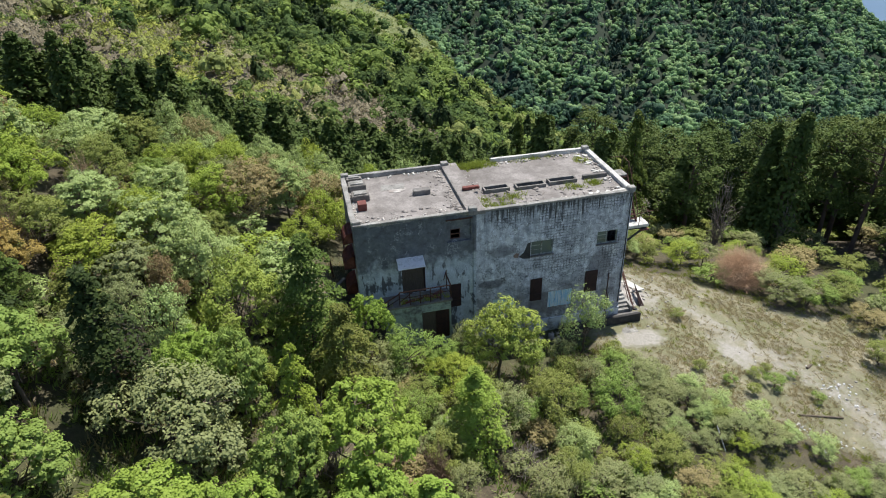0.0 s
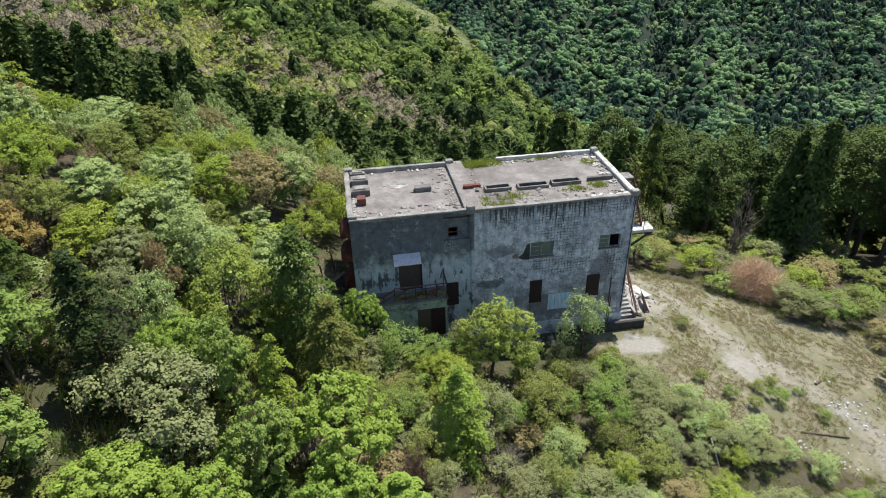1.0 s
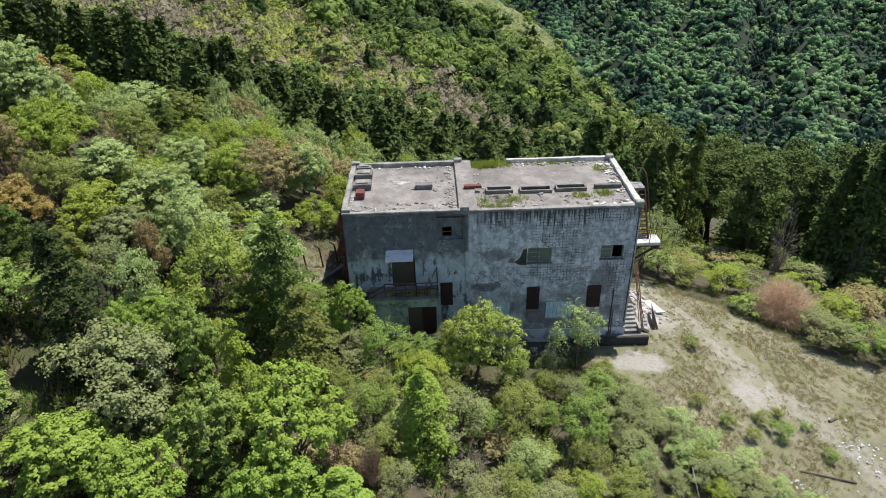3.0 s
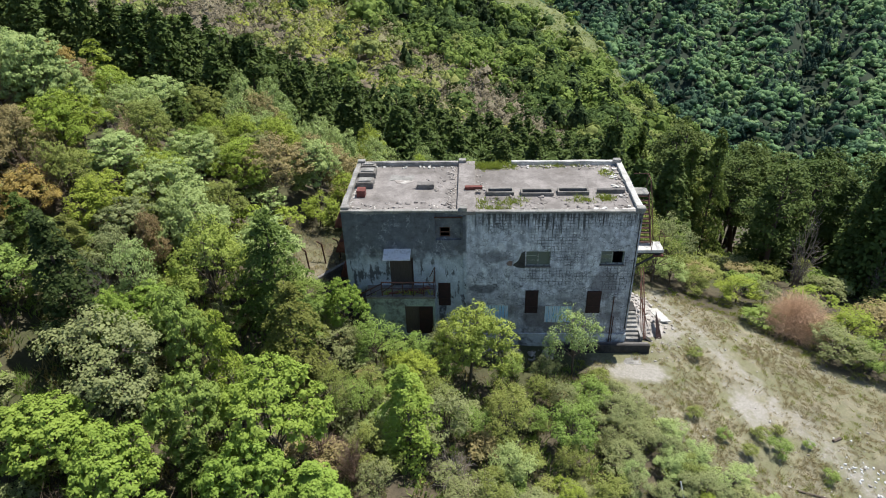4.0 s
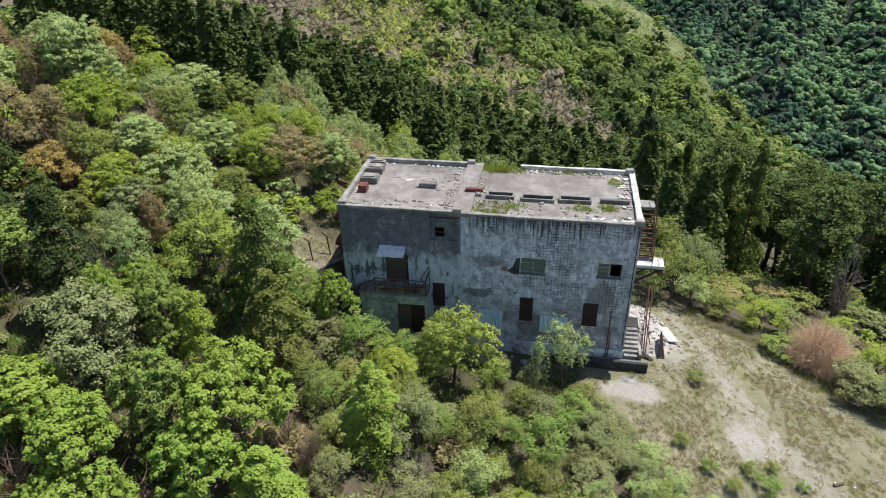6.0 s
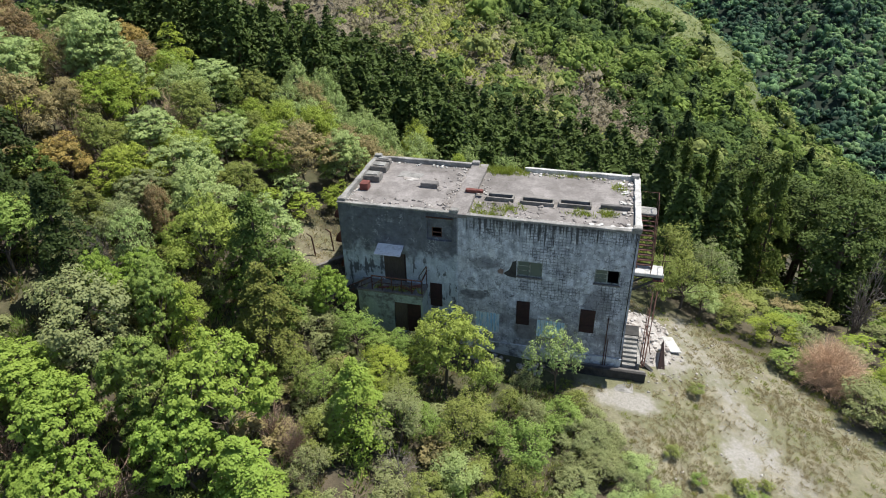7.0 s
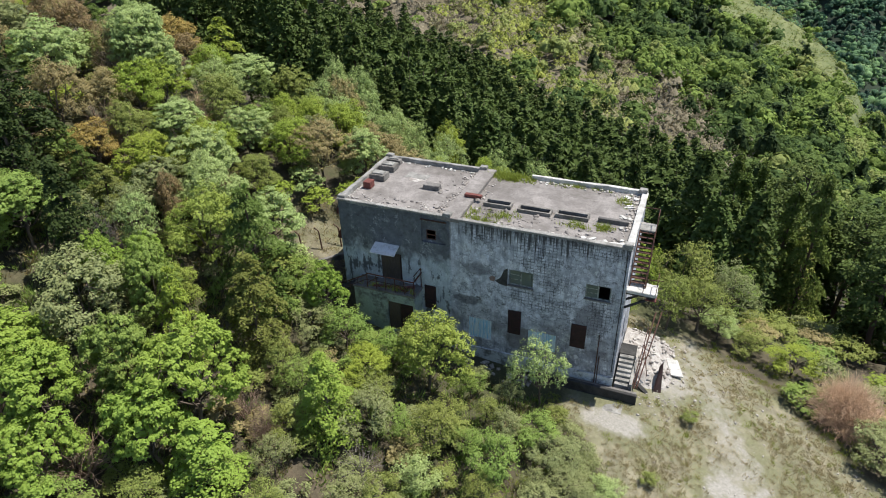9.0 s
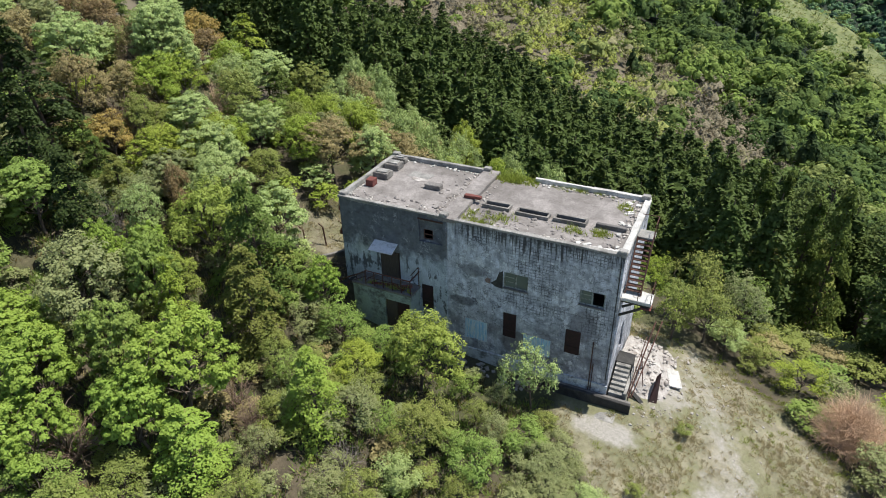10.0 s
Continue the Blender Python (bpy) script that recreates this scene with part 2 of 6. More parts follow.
def ground_material():
    """Pale trodden gravel on the clearing, dry straw-coloured grass round it, leaf litter and moss under the trees."""
    n = Nodes("earth")
    big, mid, fine = n.noise(0.12, 6, 0.65), n.noise(0.8, 8, 0.7), n.noise(9, 8, 0.75)
    xyz = n.add("ShaderNodeSeparateXYZ", Vector=n.where)
    litter = n.mix(n.ramp(mid, (0.35, 0.0), (0.65, 1.0)), (0.050, 0.042, 0.027), (0.115, 0.094, 0.062))
    litter = n.mix(n.ramp(big, (0.45, 0.0), (0.6, 0.8)), litter, (0.062, 0.072, 0.026))
    straw = n.mix(n.ramp(mid, (0.36, 0.0), (0.62, 1.0)), (0.150, 0.138, 0.092), (0.285, 0.262, 0.185))
    straw = n.mix(n.ramp(n.noise(0.33, 6, 0.7), (0.42, 0.0), (0.58, 0.75)), straw, (0.150, 0.155, 0.075))
    straw = n.mix(1.0, straw, n.ramp(n.noise(6, 10, 0.85), (0.32, 0.62), (0.66, 1.3)), "MULTIPLY")
    litter = n.mix(1.0, litter, n.ramp(n.noise(5, 10, 0.85), (0.32, 0.55), (0.66, 1.35)), "MULTIPLY")
    gravel = n.mix(n.ramp(fine, (0.35, 0.0), (0.65, 1.0)), (0.22, 0.208, 0.182), (0.39, 0.372, 0.335))
    dx = n.add("ShaderNodeVertexColor")
    dx.layer_name = "cover"
    sep = n.add("ShaderNodeSeparateColor", Color=dx.outputs[0])
    wander = n.calc("MULTIPLY", n.calc("SUBTRACT", n.noise(0.5, 8, 0.75), 0.5), 0.9)
    open_air = n.ramp(n.calc("ADD", sep.outputs[0], wander), (0.28, 0.0), (0.74, 1.0))
    track = n.ramp(n.calc("ADD", sep.outputs[1], n.calc("MULTIPLY", n.calc("SUBTRACT", n.noise(1.1, 8, 0.8), 0.5), 2.0)), (0.40, 0.0), (0.85, 1.0))
    col = n.mix(open_air, litter, n.mix(track, straw, gravel))
    # far floor: dark humus, taken near black to hold the shade under crowns
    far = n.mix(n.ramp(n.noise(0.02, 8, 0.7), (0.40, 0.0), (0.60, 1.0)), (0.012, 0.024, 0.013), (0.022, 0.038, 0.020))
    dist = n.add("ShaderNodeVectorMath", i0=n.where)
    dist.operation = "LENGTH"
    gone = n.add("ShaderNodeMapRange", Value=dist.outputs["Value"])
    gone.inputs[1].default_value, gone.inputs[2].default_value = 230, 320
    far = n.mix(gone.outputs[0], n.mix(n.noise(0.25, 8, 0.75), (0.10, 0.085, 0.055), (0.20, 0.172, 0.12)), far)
    far = n.mix(sep.outputs[2], far, n.mix(n.ramp(n.noise(0.07, 10, 0.8), (0.42, 0.0), (0.58, 1.0)), (0.10, 0.13, 0.042), (0.19, 0.21, 0.085)))
    away = n.add("ShaderNodeMapRange", Value=dist.outputs["Value"])
    away.inputs[1].default_value, away.inputs[2].default_value = 110, 170
    col = n.mix(away.outputs[0], col, far)
    # beyond 1.7 km the ground is coloured blue to paint in distance haze
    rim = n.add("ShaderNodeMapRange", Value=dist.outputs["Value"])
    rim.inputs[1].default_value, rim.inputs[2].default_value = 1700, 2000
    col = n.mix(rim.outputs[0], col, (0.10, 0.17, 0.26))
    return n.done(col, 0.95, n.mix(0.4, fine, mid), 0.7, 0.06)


M = {
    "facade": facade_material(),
    "roof": cement_material("roof_screed", (0.20, 0.185, 0.175), (0.36, 0.335, 0.32), 1.1, (0.095, 0.085, 0.075), 0.6),
    "parapet": cement_material("parapet_cement", (0.22, 0.215, 0.20), (0.44, 0.43, 0.405), 1.6, (0.07, 0.07, 0.065), 0.55),
    "kerb": cement_material("skylight_kerb_cement", (0.15, 0.142, 0.13), (0.34, 0.32, 0.29), 2.2, (0.06, 0.055, 0.05), 0.55),
    "white": cement_material("bare_white_plaster", (0.50, 0.50, 0.48), (0.74, 0.73, 0.70), 2.0, (0.16, 0.15, 0.13), 0.5),
    "cement": cement_material("grey_cement", (0.13, 0.12, 0.11), (0.29, 0.275, 0.26), 1.5),
    "dark_cement": cement_material("blackened_cement", (0.03, 0.029, 0.028), (0.08, 0.078, 0.074), 1.5, (0.018, 0.018, 0.018)),
    "black": cement_material("shaft_shade_black", (0.010, 0.010, 0.010), (0.022, 0.021, 0.020), 1.5, (0.006, 0.006, 0.006)),
    "pale_wall": paint_material("pale_blue_green_plaster", (0.34, 0.42, 0.40), (0.10, 0.105, 0.11), 0.44, 0.8),
    "plinth": paint_material("pale_plinth_plaster", (0.62, 0.66, 0.70), (0.16, 0.165, 0.175), 0.46, 1.2),
    "rust": rust_material("rusty_steel", (0.035, 0.016, 0.012), (0.11, 0.045, 0.03)),
    "red": rust_material("red_rust", (0.09, 0.026, 0.02), (0.22, 0.07, 0.055)),
    "maroon": rust_material("maroon_steel_sheet", (0.016, 0.008, 0.008), (0.042, 0.015, 0.015)),
    "blue": paint_material("flaking_blue_board", (0.27, 0.58, 0.82), (0.72, 0.82, 0.88), 0.52, 2.2, (4, 1, 0.5)),
    "sheet": paint_material("weathered_pale_sheet", (0.80, 0.80, 0.81), (0.55, 0.54, 0.53), 0.42, 3),
    "wood": wood_material("dark_old_wood", (0.105, 0.082, 0.068)),
    "frame": paint_material("green_grey_frame", (0.30, 0.34, 0.31), (0.08, 0.07, 0.065), 0.46, 5),
    "dark": cement_material("unlit_interior", (0.05, 0.05, 0.05), (0.10, 0.10, 0.10), 1.0),
    "brick": cement_material("bared_brick", (0.20, 0.13, 0.11), (0.36, 0.25, 0.21), 4.0, (0.10, 0.08, 0.08)),
    "rubble": cement_material("broken_concrete", (0.30, 0.285, 0.265), (0.62, 0.60, 0.57), 3.0, (0.14, 0.10, 0.08), 0.45),
    "litter": paint_material("white_plastic", (0.75, 0.76, 0.78), (0.55, 0.56, 0.58), 0.5, 6),
    "bark": bark_material("bark", (0.12, 0.095, 0.075)),
    "pine_bark": bark_material("pine_bark", (0.10, 0.07, 0.055)),
    "grey_twig": bark_material("grey_twig", (0.24, 0.21, 0.19)),
    "brown_twig": bark_material("brown_twig", (0.28, 0.195, 0.145)),
    "russet_twig": bark_material("russet_twig", (0.66, 0.47, 0.32)),
    "ground": ground_material(),
    "far_wood": tint_material("far_foliage"),
}
glass = Nodes("dusty_glass")
glass.done((0.25, 0.30, 0.28), 0.25)
glass.bsdf.inputs["Transmission Weight"].default_value = 0.5
M["glass"] = glass.mat

LEAF = {
    "bright": leaf_material("bright_green_leaf", (0.264, 0.382, 0.078)),
    "fresh": leaf_material("fresh_green_leaf", (0.228, 0.332, 0.088)),
    "pale": leaf_material("pale_green_leaf", (0.335, 0.440, 0.180), 0.02),
    "lime": leaf_material("yellow_green_leaf", (0.288, 0.378, 0.068), 0.03),
    "olive": leaf_material("olive_leaf", (0.240, 0.292, 0.086), 0.03),
    "grey": leaf_material("grey_green_leaf", (0.256, 0.299, 0.140), 0.04),
    "rusty": leaf_material("russet_young_leaf", (0.330, 0.295, 0.150), 0.03),
    "red": leaf_material("reddish_leaf", (0.290, 0.225, 0.125), 0.02),
    "yellow": leaf_material("yellow_olive_leaf", (0.282, 0.365, 0.085), 0.02),
    "orange": leaf_material("orange_young_leaf", (0.40, 0.31, 0.11), 0.02),
    "moss": leaf_material("moss_green_leaf", (0.17, 0.20, 0.055), 0.03, 0.25),
    "needle": leaf_material("dark_needle", (0.080, 0.124, 0.035), 0.03, 0.15),
    # darker needles: the firs' shadowed side is put into the leaf colour
    "shade_dark": leaf_material("shade_dark_needle", (0.044, 0.070, 0.022), 0.02, 0.12),
    "fir": leaf_material("fir_needle", (0.115, 0.170, 0.042), 0.03, 0.25),
    "pine": leaf_material("pine_needle", (0.100, 0.145, 0.042), 0.04, 0.2),
    "straw": leaf_material("dry_grass", (0.46, 0.42, 0.28), 0.04, 0.3),
    "weed": leaf_material("green_weed", (0.30, 0.37, 0.080), 0.04, 0.3),
}


# ---- building blocks ----
def mesh_from(name, verts, faces, material, smooth=False, tint=None):
    """A mesh from an array of points and an array of three- or four-sided faces."""
    verts, faces = np.asarray(verts, dtype=np.float32), np.asarray(faces, dtype=np.int32)
    me = bpy.data.meshes.new(name)
    k = faces.shape[1]
    me.vertices.add(len(verts))
    me.vertices.foreach_set("co", verts.ravel())
    me.loops.add(faces.size)
    me.loops.foreach_set("vertex_index", faces.ravel())
    me.polygons.add(len(faces))
    me.polygons.foreach_set("loop_start", np.arange(0, faces.size, k, dtype=np.int32))
    if smooth:
        me.polygons.foreach_set("use_smooth", np.ones(len(faces), dtype=bool))
    if tint is not None:
        at = me.color_attributes.new("tint", "FLOAT_COLOR", "POINT")
        rgba = np.ones((len(verts), 4), dtype=np.float32)
        rgba[:, :3] = tint
        at.data.foreach_set("color", rgba.ravel())
    me.materials.append(material)
    me.update(calc_edges=True)
    return me


def part(name, bm, material, parent=None, label=""):
    """Links a bmesh (or a mesh) as one object under a thing."""
    if isinstance(bm, bmesh.types.BMesh):
        me = bpy.data.meshes.new(name)
        bm.normal_update()
        bm.to_mesh(me)
        bm.free()
        me.materials.append(material)
    else:
        me = bm
    ob = new(name, me)
    if parent is not None:
        ob.parent = parent
        if parent.matrix_basis != Matrix.Identity(4):
            ob.matrix_parent_inverse = parent.matrix_basis.inverted()
    return tagged(ob, label) if label else ob


def thing(name, at, label, category, group="", kind=""):
    ob = new(name)
    ob.matrix_basis = Matrix.Translation(at)
    ob.empty_display_size = 0.2
    return tagged(ob, label, category, group, kind)


def box(bm, x0, x1, y0, y1, z0, z1, bevel=0.0, m=None):
    made = bmesh.ops.create_cube(bm, size=1)["verts"]
    bmesh.ops.transform(bm, matrix=Matrix.LocRotScale(((x0 + x1) / 2, (y0 + y1) / 2, (z0 + z1) / 2), None, (x1 - x0, y1 - y0, z1 - z0)), verts=made)
    if bevel:
        edges = list({e for v in made for e in v.link_edges})
        made = list({v for f in bmesh.ops.bevel(bm, geom=edges, offset=bevel, segments=2, affect="EDGES")["faces"] for v in f.verts} | {v for v in made if v.is_valid})
    if m is not None:
        bmesh.ops.transform(bm, matrix=m, verts=made)
    return bm


def solid(*args, **kw):
    return box(bmesh.new(), *args, **kw)


def worn(bm, amount=0.03, cuts=0, scale=1.2, keep_z=False):
    """Cut finer and knock about, so that edges are uneven."""
    if cuts:
        bmesh.ops.subdivide_edges(bm, edges=[e for e in bm.edges if e.calc_length() > 0.5], cuts=cuts, use_grid_fill=True)
    for v in bm.verts:
        d = noise.noise_vector(v.co * scale) * amount
        if keep_z:
            d.z = 0
        v.co += d
    return bm


def bar(bm, a, b, r, sides=6):
    """A round bar from a to b."""
    a, b = Vector(a), Vector(b)
    m = Matrix.Translation((a + b) / 2) @ (b - a).to_track_quat("Z", "Y").to_matrix().to_4x4()
    bmesh.ops.create_cone(bm, cap_ends=True, segments=sides, radius1=r, radius2=r, depth=(b - a).length, matrix=m)
    return bm


def rod(a, b, r, sides=6):
    return bar(bmesh.new(), a, b, r, sides)


def beam(a, b, w, h):
    """A square beam from a to b."""
    a, b = Vector(a), Vector(b)
    m = Matrix.Translation((a + b) / 2) @ (b - a).to_track_quat("Z", "Y").to_matrix().to_4x4()
    bm = bmesh.new()
    bmesh.ops.create_cube(bm, size=1)
    bmesh.ops.transform(bm, matrix=m @ Matrix.Diagonal((w, h, (b - a).length, 1)), verts=bm.verts)
    return bm


# ---- the lie of the land ----
def ease(a, b, t):
    t = np.clip((t - a) / (b - a), 0, 1)
    return t * t * (3 - 2 * t)


CENTRE = (10.0, -33.0, 27.0)


def wave(x, y):
    return 0.5 * np.sin(x * 0.9 + 1.3 * np.sin(y * 0.37)) * np.cos(y * 0.8 + x * 0.21) + 0.5 * np.sin(x * 0.31 - y * 0.43 + 2)


def near_land(x, y):
    base = np.interp(x, (-90, -40, -20, -10, -4, -2, 1, 4, 8, 12, 18, 20, 23, 25, 28.5, 31, 35, 45, 70),
                     (27, 15, 10, 6.0, 3.4, 2.6, 0.9, 0.2, -0.8, -1.3, -1.45, -1.55, -2.1, -2.6, -3.3, -3.6, -4.2, -5.6, -8.5))
    right = ease(14, 20, x)
    base = base - right * (0.16 * np.clip(y - 2, 0, 14) + 0.15 * np.clip(-8 - y, 0, 20))
    base = base - (1 - ease(-4, 6, x)) * 0.12 * np.clip(-5 - y, 0, 30)
    left = 1 - ease(-3, 3, x)
    base = base + left * 0.5 * ease(-2, 3, y)
    base = base - 0.42 * np.clip(y - 12 - 2 * right, 0, 90)
    return base + 0.10 * wave(x, y)


def far_el(az, r):
    """How many degrees below the level of the first ridge's watcher the far slopes lie."""
    crest = np.interp(az, (-180, -60, -25, -12, 0.4, 4.3, 6.7, 10.1, 11.7, 12.7, 16.4, 21.3, 26, 180),
                      (-3, -3, -3, -4.6, -8.3, -10.2, -11.4, -13.5, -15.1, -16.6, -19.2, -21.4, -23, -24))
    first = np.interp(az, (-180, -25, -10, 5, 180), (380, 380, 440, 520, 520))
    top = np.interp(az, (-180, 34, 41, 44.2, 46.5, 51, 62, 180), (-2, -4, -7.5, -10.1, -11.9, -14, -16, -16))
    k = np.clip(np.log(r / 115) / np.log(first / 115), 0, 1)
    slope_a = -27.5 + (crest + 27.5) * k ** 0.8
    k2 = ease(first, first * 1.22, r)
    k3 = np.clip((r - 640) / 760, 0, 1)
    slope_b = -25 + (top + 25) * k3 ** 0.75
    k4 = ease(1420, 1800, r)
    k5 = np.clip((r - 2000) / 1400, 0, 1)
    slope_c = -13 + 9 * k5
    el = np.where(r < first, slope_a, slope_a * (1 - k2) + slope_b * k2)
    return el * (1 - k4) + slope_c * k4


def land(x, y):
    """Height of the ground anywhere."""
    x, y = np.asarray(x, dtype=float), np.asarray(y, dtype=float)
    dx, dy = x - CENTRE[0], y - CENTRE[1]
    r = np.maximum(np.hypot(dx, dy), 0.1)
    az = np.degrees(np.arctan2(dx, dy))
    far = CENTRE[2] + r * np.tan(np.radians(far_el(az, np.maximum(r, 116))))
    rough = np.sin(x * 0.021 + 1.7 * np.sin(y * 0.013)) * np.cos(y * 0.024 + x * 0.006)
    far = far + rough * np.clip((r - 150) * 0.02, 0, 6)
    far = far + (16 * np.sin(az * 0.95 + 0.004 * r) + 8 * np.sin(az * 2.3 - 0.006 * r + 1)) * ease(680, 900, r) * (1 - ease(1250, 1400, r))
    far = far + 3 * np.sin(az * 0.9 + 0.012 * r) * ease(190, 240, r) * (1 - ease(330, 420, r))
    k = ease(95, 135, r)
    return near_land(x, y) * (1 - k) + far * k


def z_at(x, y):
    return float(land(x, y))


def clearing(x, y):
    """One on the open ground beside the house, nought in the woods."""
    e = np.interp(x, (15, 17, 20, 22.5, 25, 30, 36), (-2.6, -3.7, -8, -10.5, -12, -14, -14))
    f = np.interp(x, (15, 18, 22, 25, 28, 30, 32, 34, 40), (-1, 10, 9.5, 8.0, 6.0, 3.5, 1.0, 0.0, -2))
    return ease(-1.2, 1.0, y - e) * ease(-1.0, 1.0, f - y) * ease(14.5, 16.5, x) * (1 - ease(36, 44, x))


def yard(x, y):
    """The bare strip by the fence on the uphill side."""
    return 1 - ease(0.6, 1.3, np.hypot((x + 3.7) / 2.7, (y - 2.8) / 2.6))


def trodden(x, y):
    """The pale track over the clearing."""
    mid = np.interp(y, (-10, -6, -3, 0, 4, 8), (30.5, 28, 26.3, 25.0, 23.6, 22.4))
    wide = np.interp(y, (-10, -4, 0, 4, 9), (1.6, 1.8, 1.5, 1.3, 0.9))
    apron = 1 - ease(0.4, 1.4, np.hypot((x - 18.6) / 2.4, (y + 2.4) / 1.1))
    patch = 1 - ease(0.3, 1.5, np.hypot((x - 25.0) / 1.4, (y + 4.2) / 2.2))
    foot = 1 - ease(0.3, 1.4, np.hypot((x - 21.4) / 1.6, (y - 3.0) / 3.2))
    return np.maximum.reduce([0.62 * (1 - ease(0.1, 2.0, np.abs(x - mid) / wide)), apron, 0.9 * patch, 0.8 * foot])


def build_ground():
    az = np.concatenate([np.arange(-78, 66, 1.2), np.arange(66, 282, 6.0)])
    r = np.concatenate([[0.01, 2, 6, 10, 14], 17 * 1.02 ** np.arange(0, 262), [3500, 4200]])
    a, b = np.meshgrid(np.radians(az), r)
    x, y = CENTRE[0] + b * np.sin(a), CENTRE[1] + b * np.cos(a)
    z = land(x, y)
    n, m = len(az), len(r)
    i, j = np.meshgrid(np.arange(n), np.arange(m - 1))
    i, j = i.ravel(), j.ravel()
    faces = np.stack([j * n + i, j * n + (i + 1) % n, (j + 1) * n + (i + 1) % n, (j + 1) * n + i], 1)[:, ::-1]
    verts = np.stack([x.ravel(), y.ravel(), z.ravel()], 1)
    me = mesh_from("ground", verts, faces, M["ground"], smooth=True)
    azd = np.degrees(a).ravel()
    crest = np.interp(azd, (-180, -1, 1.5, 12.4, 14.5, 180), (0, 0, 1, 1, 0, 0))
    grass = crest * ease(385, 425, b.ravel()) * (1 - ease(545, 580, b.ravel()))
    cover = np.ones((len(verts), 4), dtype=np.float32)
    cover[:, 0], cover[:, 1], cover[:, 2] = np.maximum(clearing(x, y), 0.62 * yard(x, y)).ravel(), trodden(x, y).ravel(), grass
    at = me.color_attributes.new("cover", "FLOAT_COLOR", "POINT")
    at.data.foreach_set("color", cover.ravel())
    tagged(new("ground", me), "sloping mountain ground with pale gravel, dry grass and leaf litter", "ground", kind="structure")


build_ground()


# ---- the house ----
L, D, TOP, FLOOR = 18.0, 7.3, 9.0, 8.62
house = thing("derelict_house", (9, 3.65, -1.5), "abandoned three-storey concrete house with a flat roof and blackened render", "house")


def holed_wall(u0, u1, z0, z1, t0, t1, holes, place):
    """A wall with thickness and openings that go through it; place turns (along, through, up) into the world."""
    us = sorted({u0, u1, *(h[0] for h in holes), *(h[1] for h in holes)})
    zs = sorted({z0, z1, *(h[2] for h in holes), *(h[3] for h in holes)})
    bm = bmesh.new()

    def full(i, k):
        if not (0 <= i < len(us) - 1 and 0 <= k < len(zs) - 1):
            return False
        u, z = (us[i] + us[i + 1]) / 2, (zs[k] + zs[k + 1]) / 2
        return not any(h[0] < u < h[1] and h[2] < z < h[3] for h in holes)

    def face(*pts):
        bm.faces.new([bm.verts.new(place(*p)) for p in pts])

    for i in range(len(us) - 1):
        for k in range(len(zs) - 1):
            if not full(i, k):
                continue
            a, b, c, d = us[i], us[i + 1], zs[k], zs[k + 1]
            face((a, t0, c), (b, t0, c), (b, t0, d), (a, t0, d))
            face((a, t1, d), (b, t1, d), (b, t1, c), (a, t1, c))
            if not full(i - 1, k):
                face((a, t1, c), (a, t0, c), (a, t0, d), (a, t1, d))
            if not full(i + 1, k):
                face((b, t0, c), (b, t1, c), (b, t1, d), (b, t0, d))
            if not full(i, k - 1):
                face((a, t1, c), (b, t1, c), (b, t0, c), (a, t0, c))
            if not full(i, k + 1):
                face((a, t0, d), (b, t0, d), (b, t1, d), (a, t1, d))
    bmesh.ops.remove_doubles(bm, verts=bm.verts, dist=0.001)
    bmesh.ops.recalc_face_normals(bm, faces=bm.faces)
    return bm


W1, W2 = (11.22, 12.74, 5.02, 6.10), (15.80, 17.24, 5.14, 6.12)
S1, S2, S3 = (5.74, 6.52, 2.02, 3.76), (11.30, 12.13, 1.42, 3.20), (15.22, 16.12, 1.45, 3.16)
B1, B2 = (8.72, 10.24, 0.46, 2.00), (12.62, 14.36, 0.60, 1.95)
UP_DOOR, SMALL = (2.73, 4.20, 3.56, 5.66), (5.92, 6.56, 7.08, 7.76)
NICHE = (5.66, 7.24, 6.92, 8.46)
BASE = -2.2
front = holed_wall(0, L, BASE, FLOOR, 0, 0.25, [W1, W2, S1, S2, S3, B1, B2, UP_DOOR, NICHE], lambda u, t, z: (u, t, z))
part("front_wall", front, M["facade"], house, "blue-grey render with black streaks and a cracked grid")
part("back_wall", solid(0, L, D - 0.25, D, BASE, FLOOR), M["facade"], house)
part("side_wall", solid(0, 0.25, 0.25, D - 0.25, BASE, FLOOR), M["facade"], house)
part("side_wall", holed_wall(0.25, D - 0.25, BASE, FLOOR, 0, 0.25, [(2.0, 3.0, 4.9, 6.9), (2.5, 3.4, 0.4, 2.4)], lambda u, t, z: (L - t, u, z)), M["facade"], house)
part("recess", holed_wall(NICHE[0], NICHE[1], NICHE[2], NICHE[3], 0.14, 0.24, [SMALL], lambda u, t, z: (u, t, z)), M["facade"], house, "shallow sooty recess under a rusty bar")
# unseen floors and partitions, added in a dark colour so openings look unlit
for z in (0.3, 3.4, 6.3):
    part("storey_floor", solid(0.25, L - 0.25, 0.25, D - 0.25, z - 0.2, z), M["dark"], house)
part("partition", solid(7.4, 7.6, 0.25, D - 0.25, 0.3, FLOOR - 0.2), M["dark"], house)
part("partition", solid(0.25, L - 0.25, 3.4, 3.55, 0.3, FLOOR - 0.2), M["dark"], house)
part("plinth", worn(solid(7.4, L + 0.02, -0.10, 0.0, BASE, -0.25), 0.02, 3), M["plinth"], house, "projecting pale plinth along the foot of the wall")
part("pilaster", solid(7.36, 7.52, -0.07, 0.0, -0.25, FLOOR), M["facade"], house)
part("roof_slab", worn(solid(0, L, 0, D, FLOOR, FLOOR + 0.08), 0.0), M["roof"], house, "cracked grey roof screed with dirt and moss")

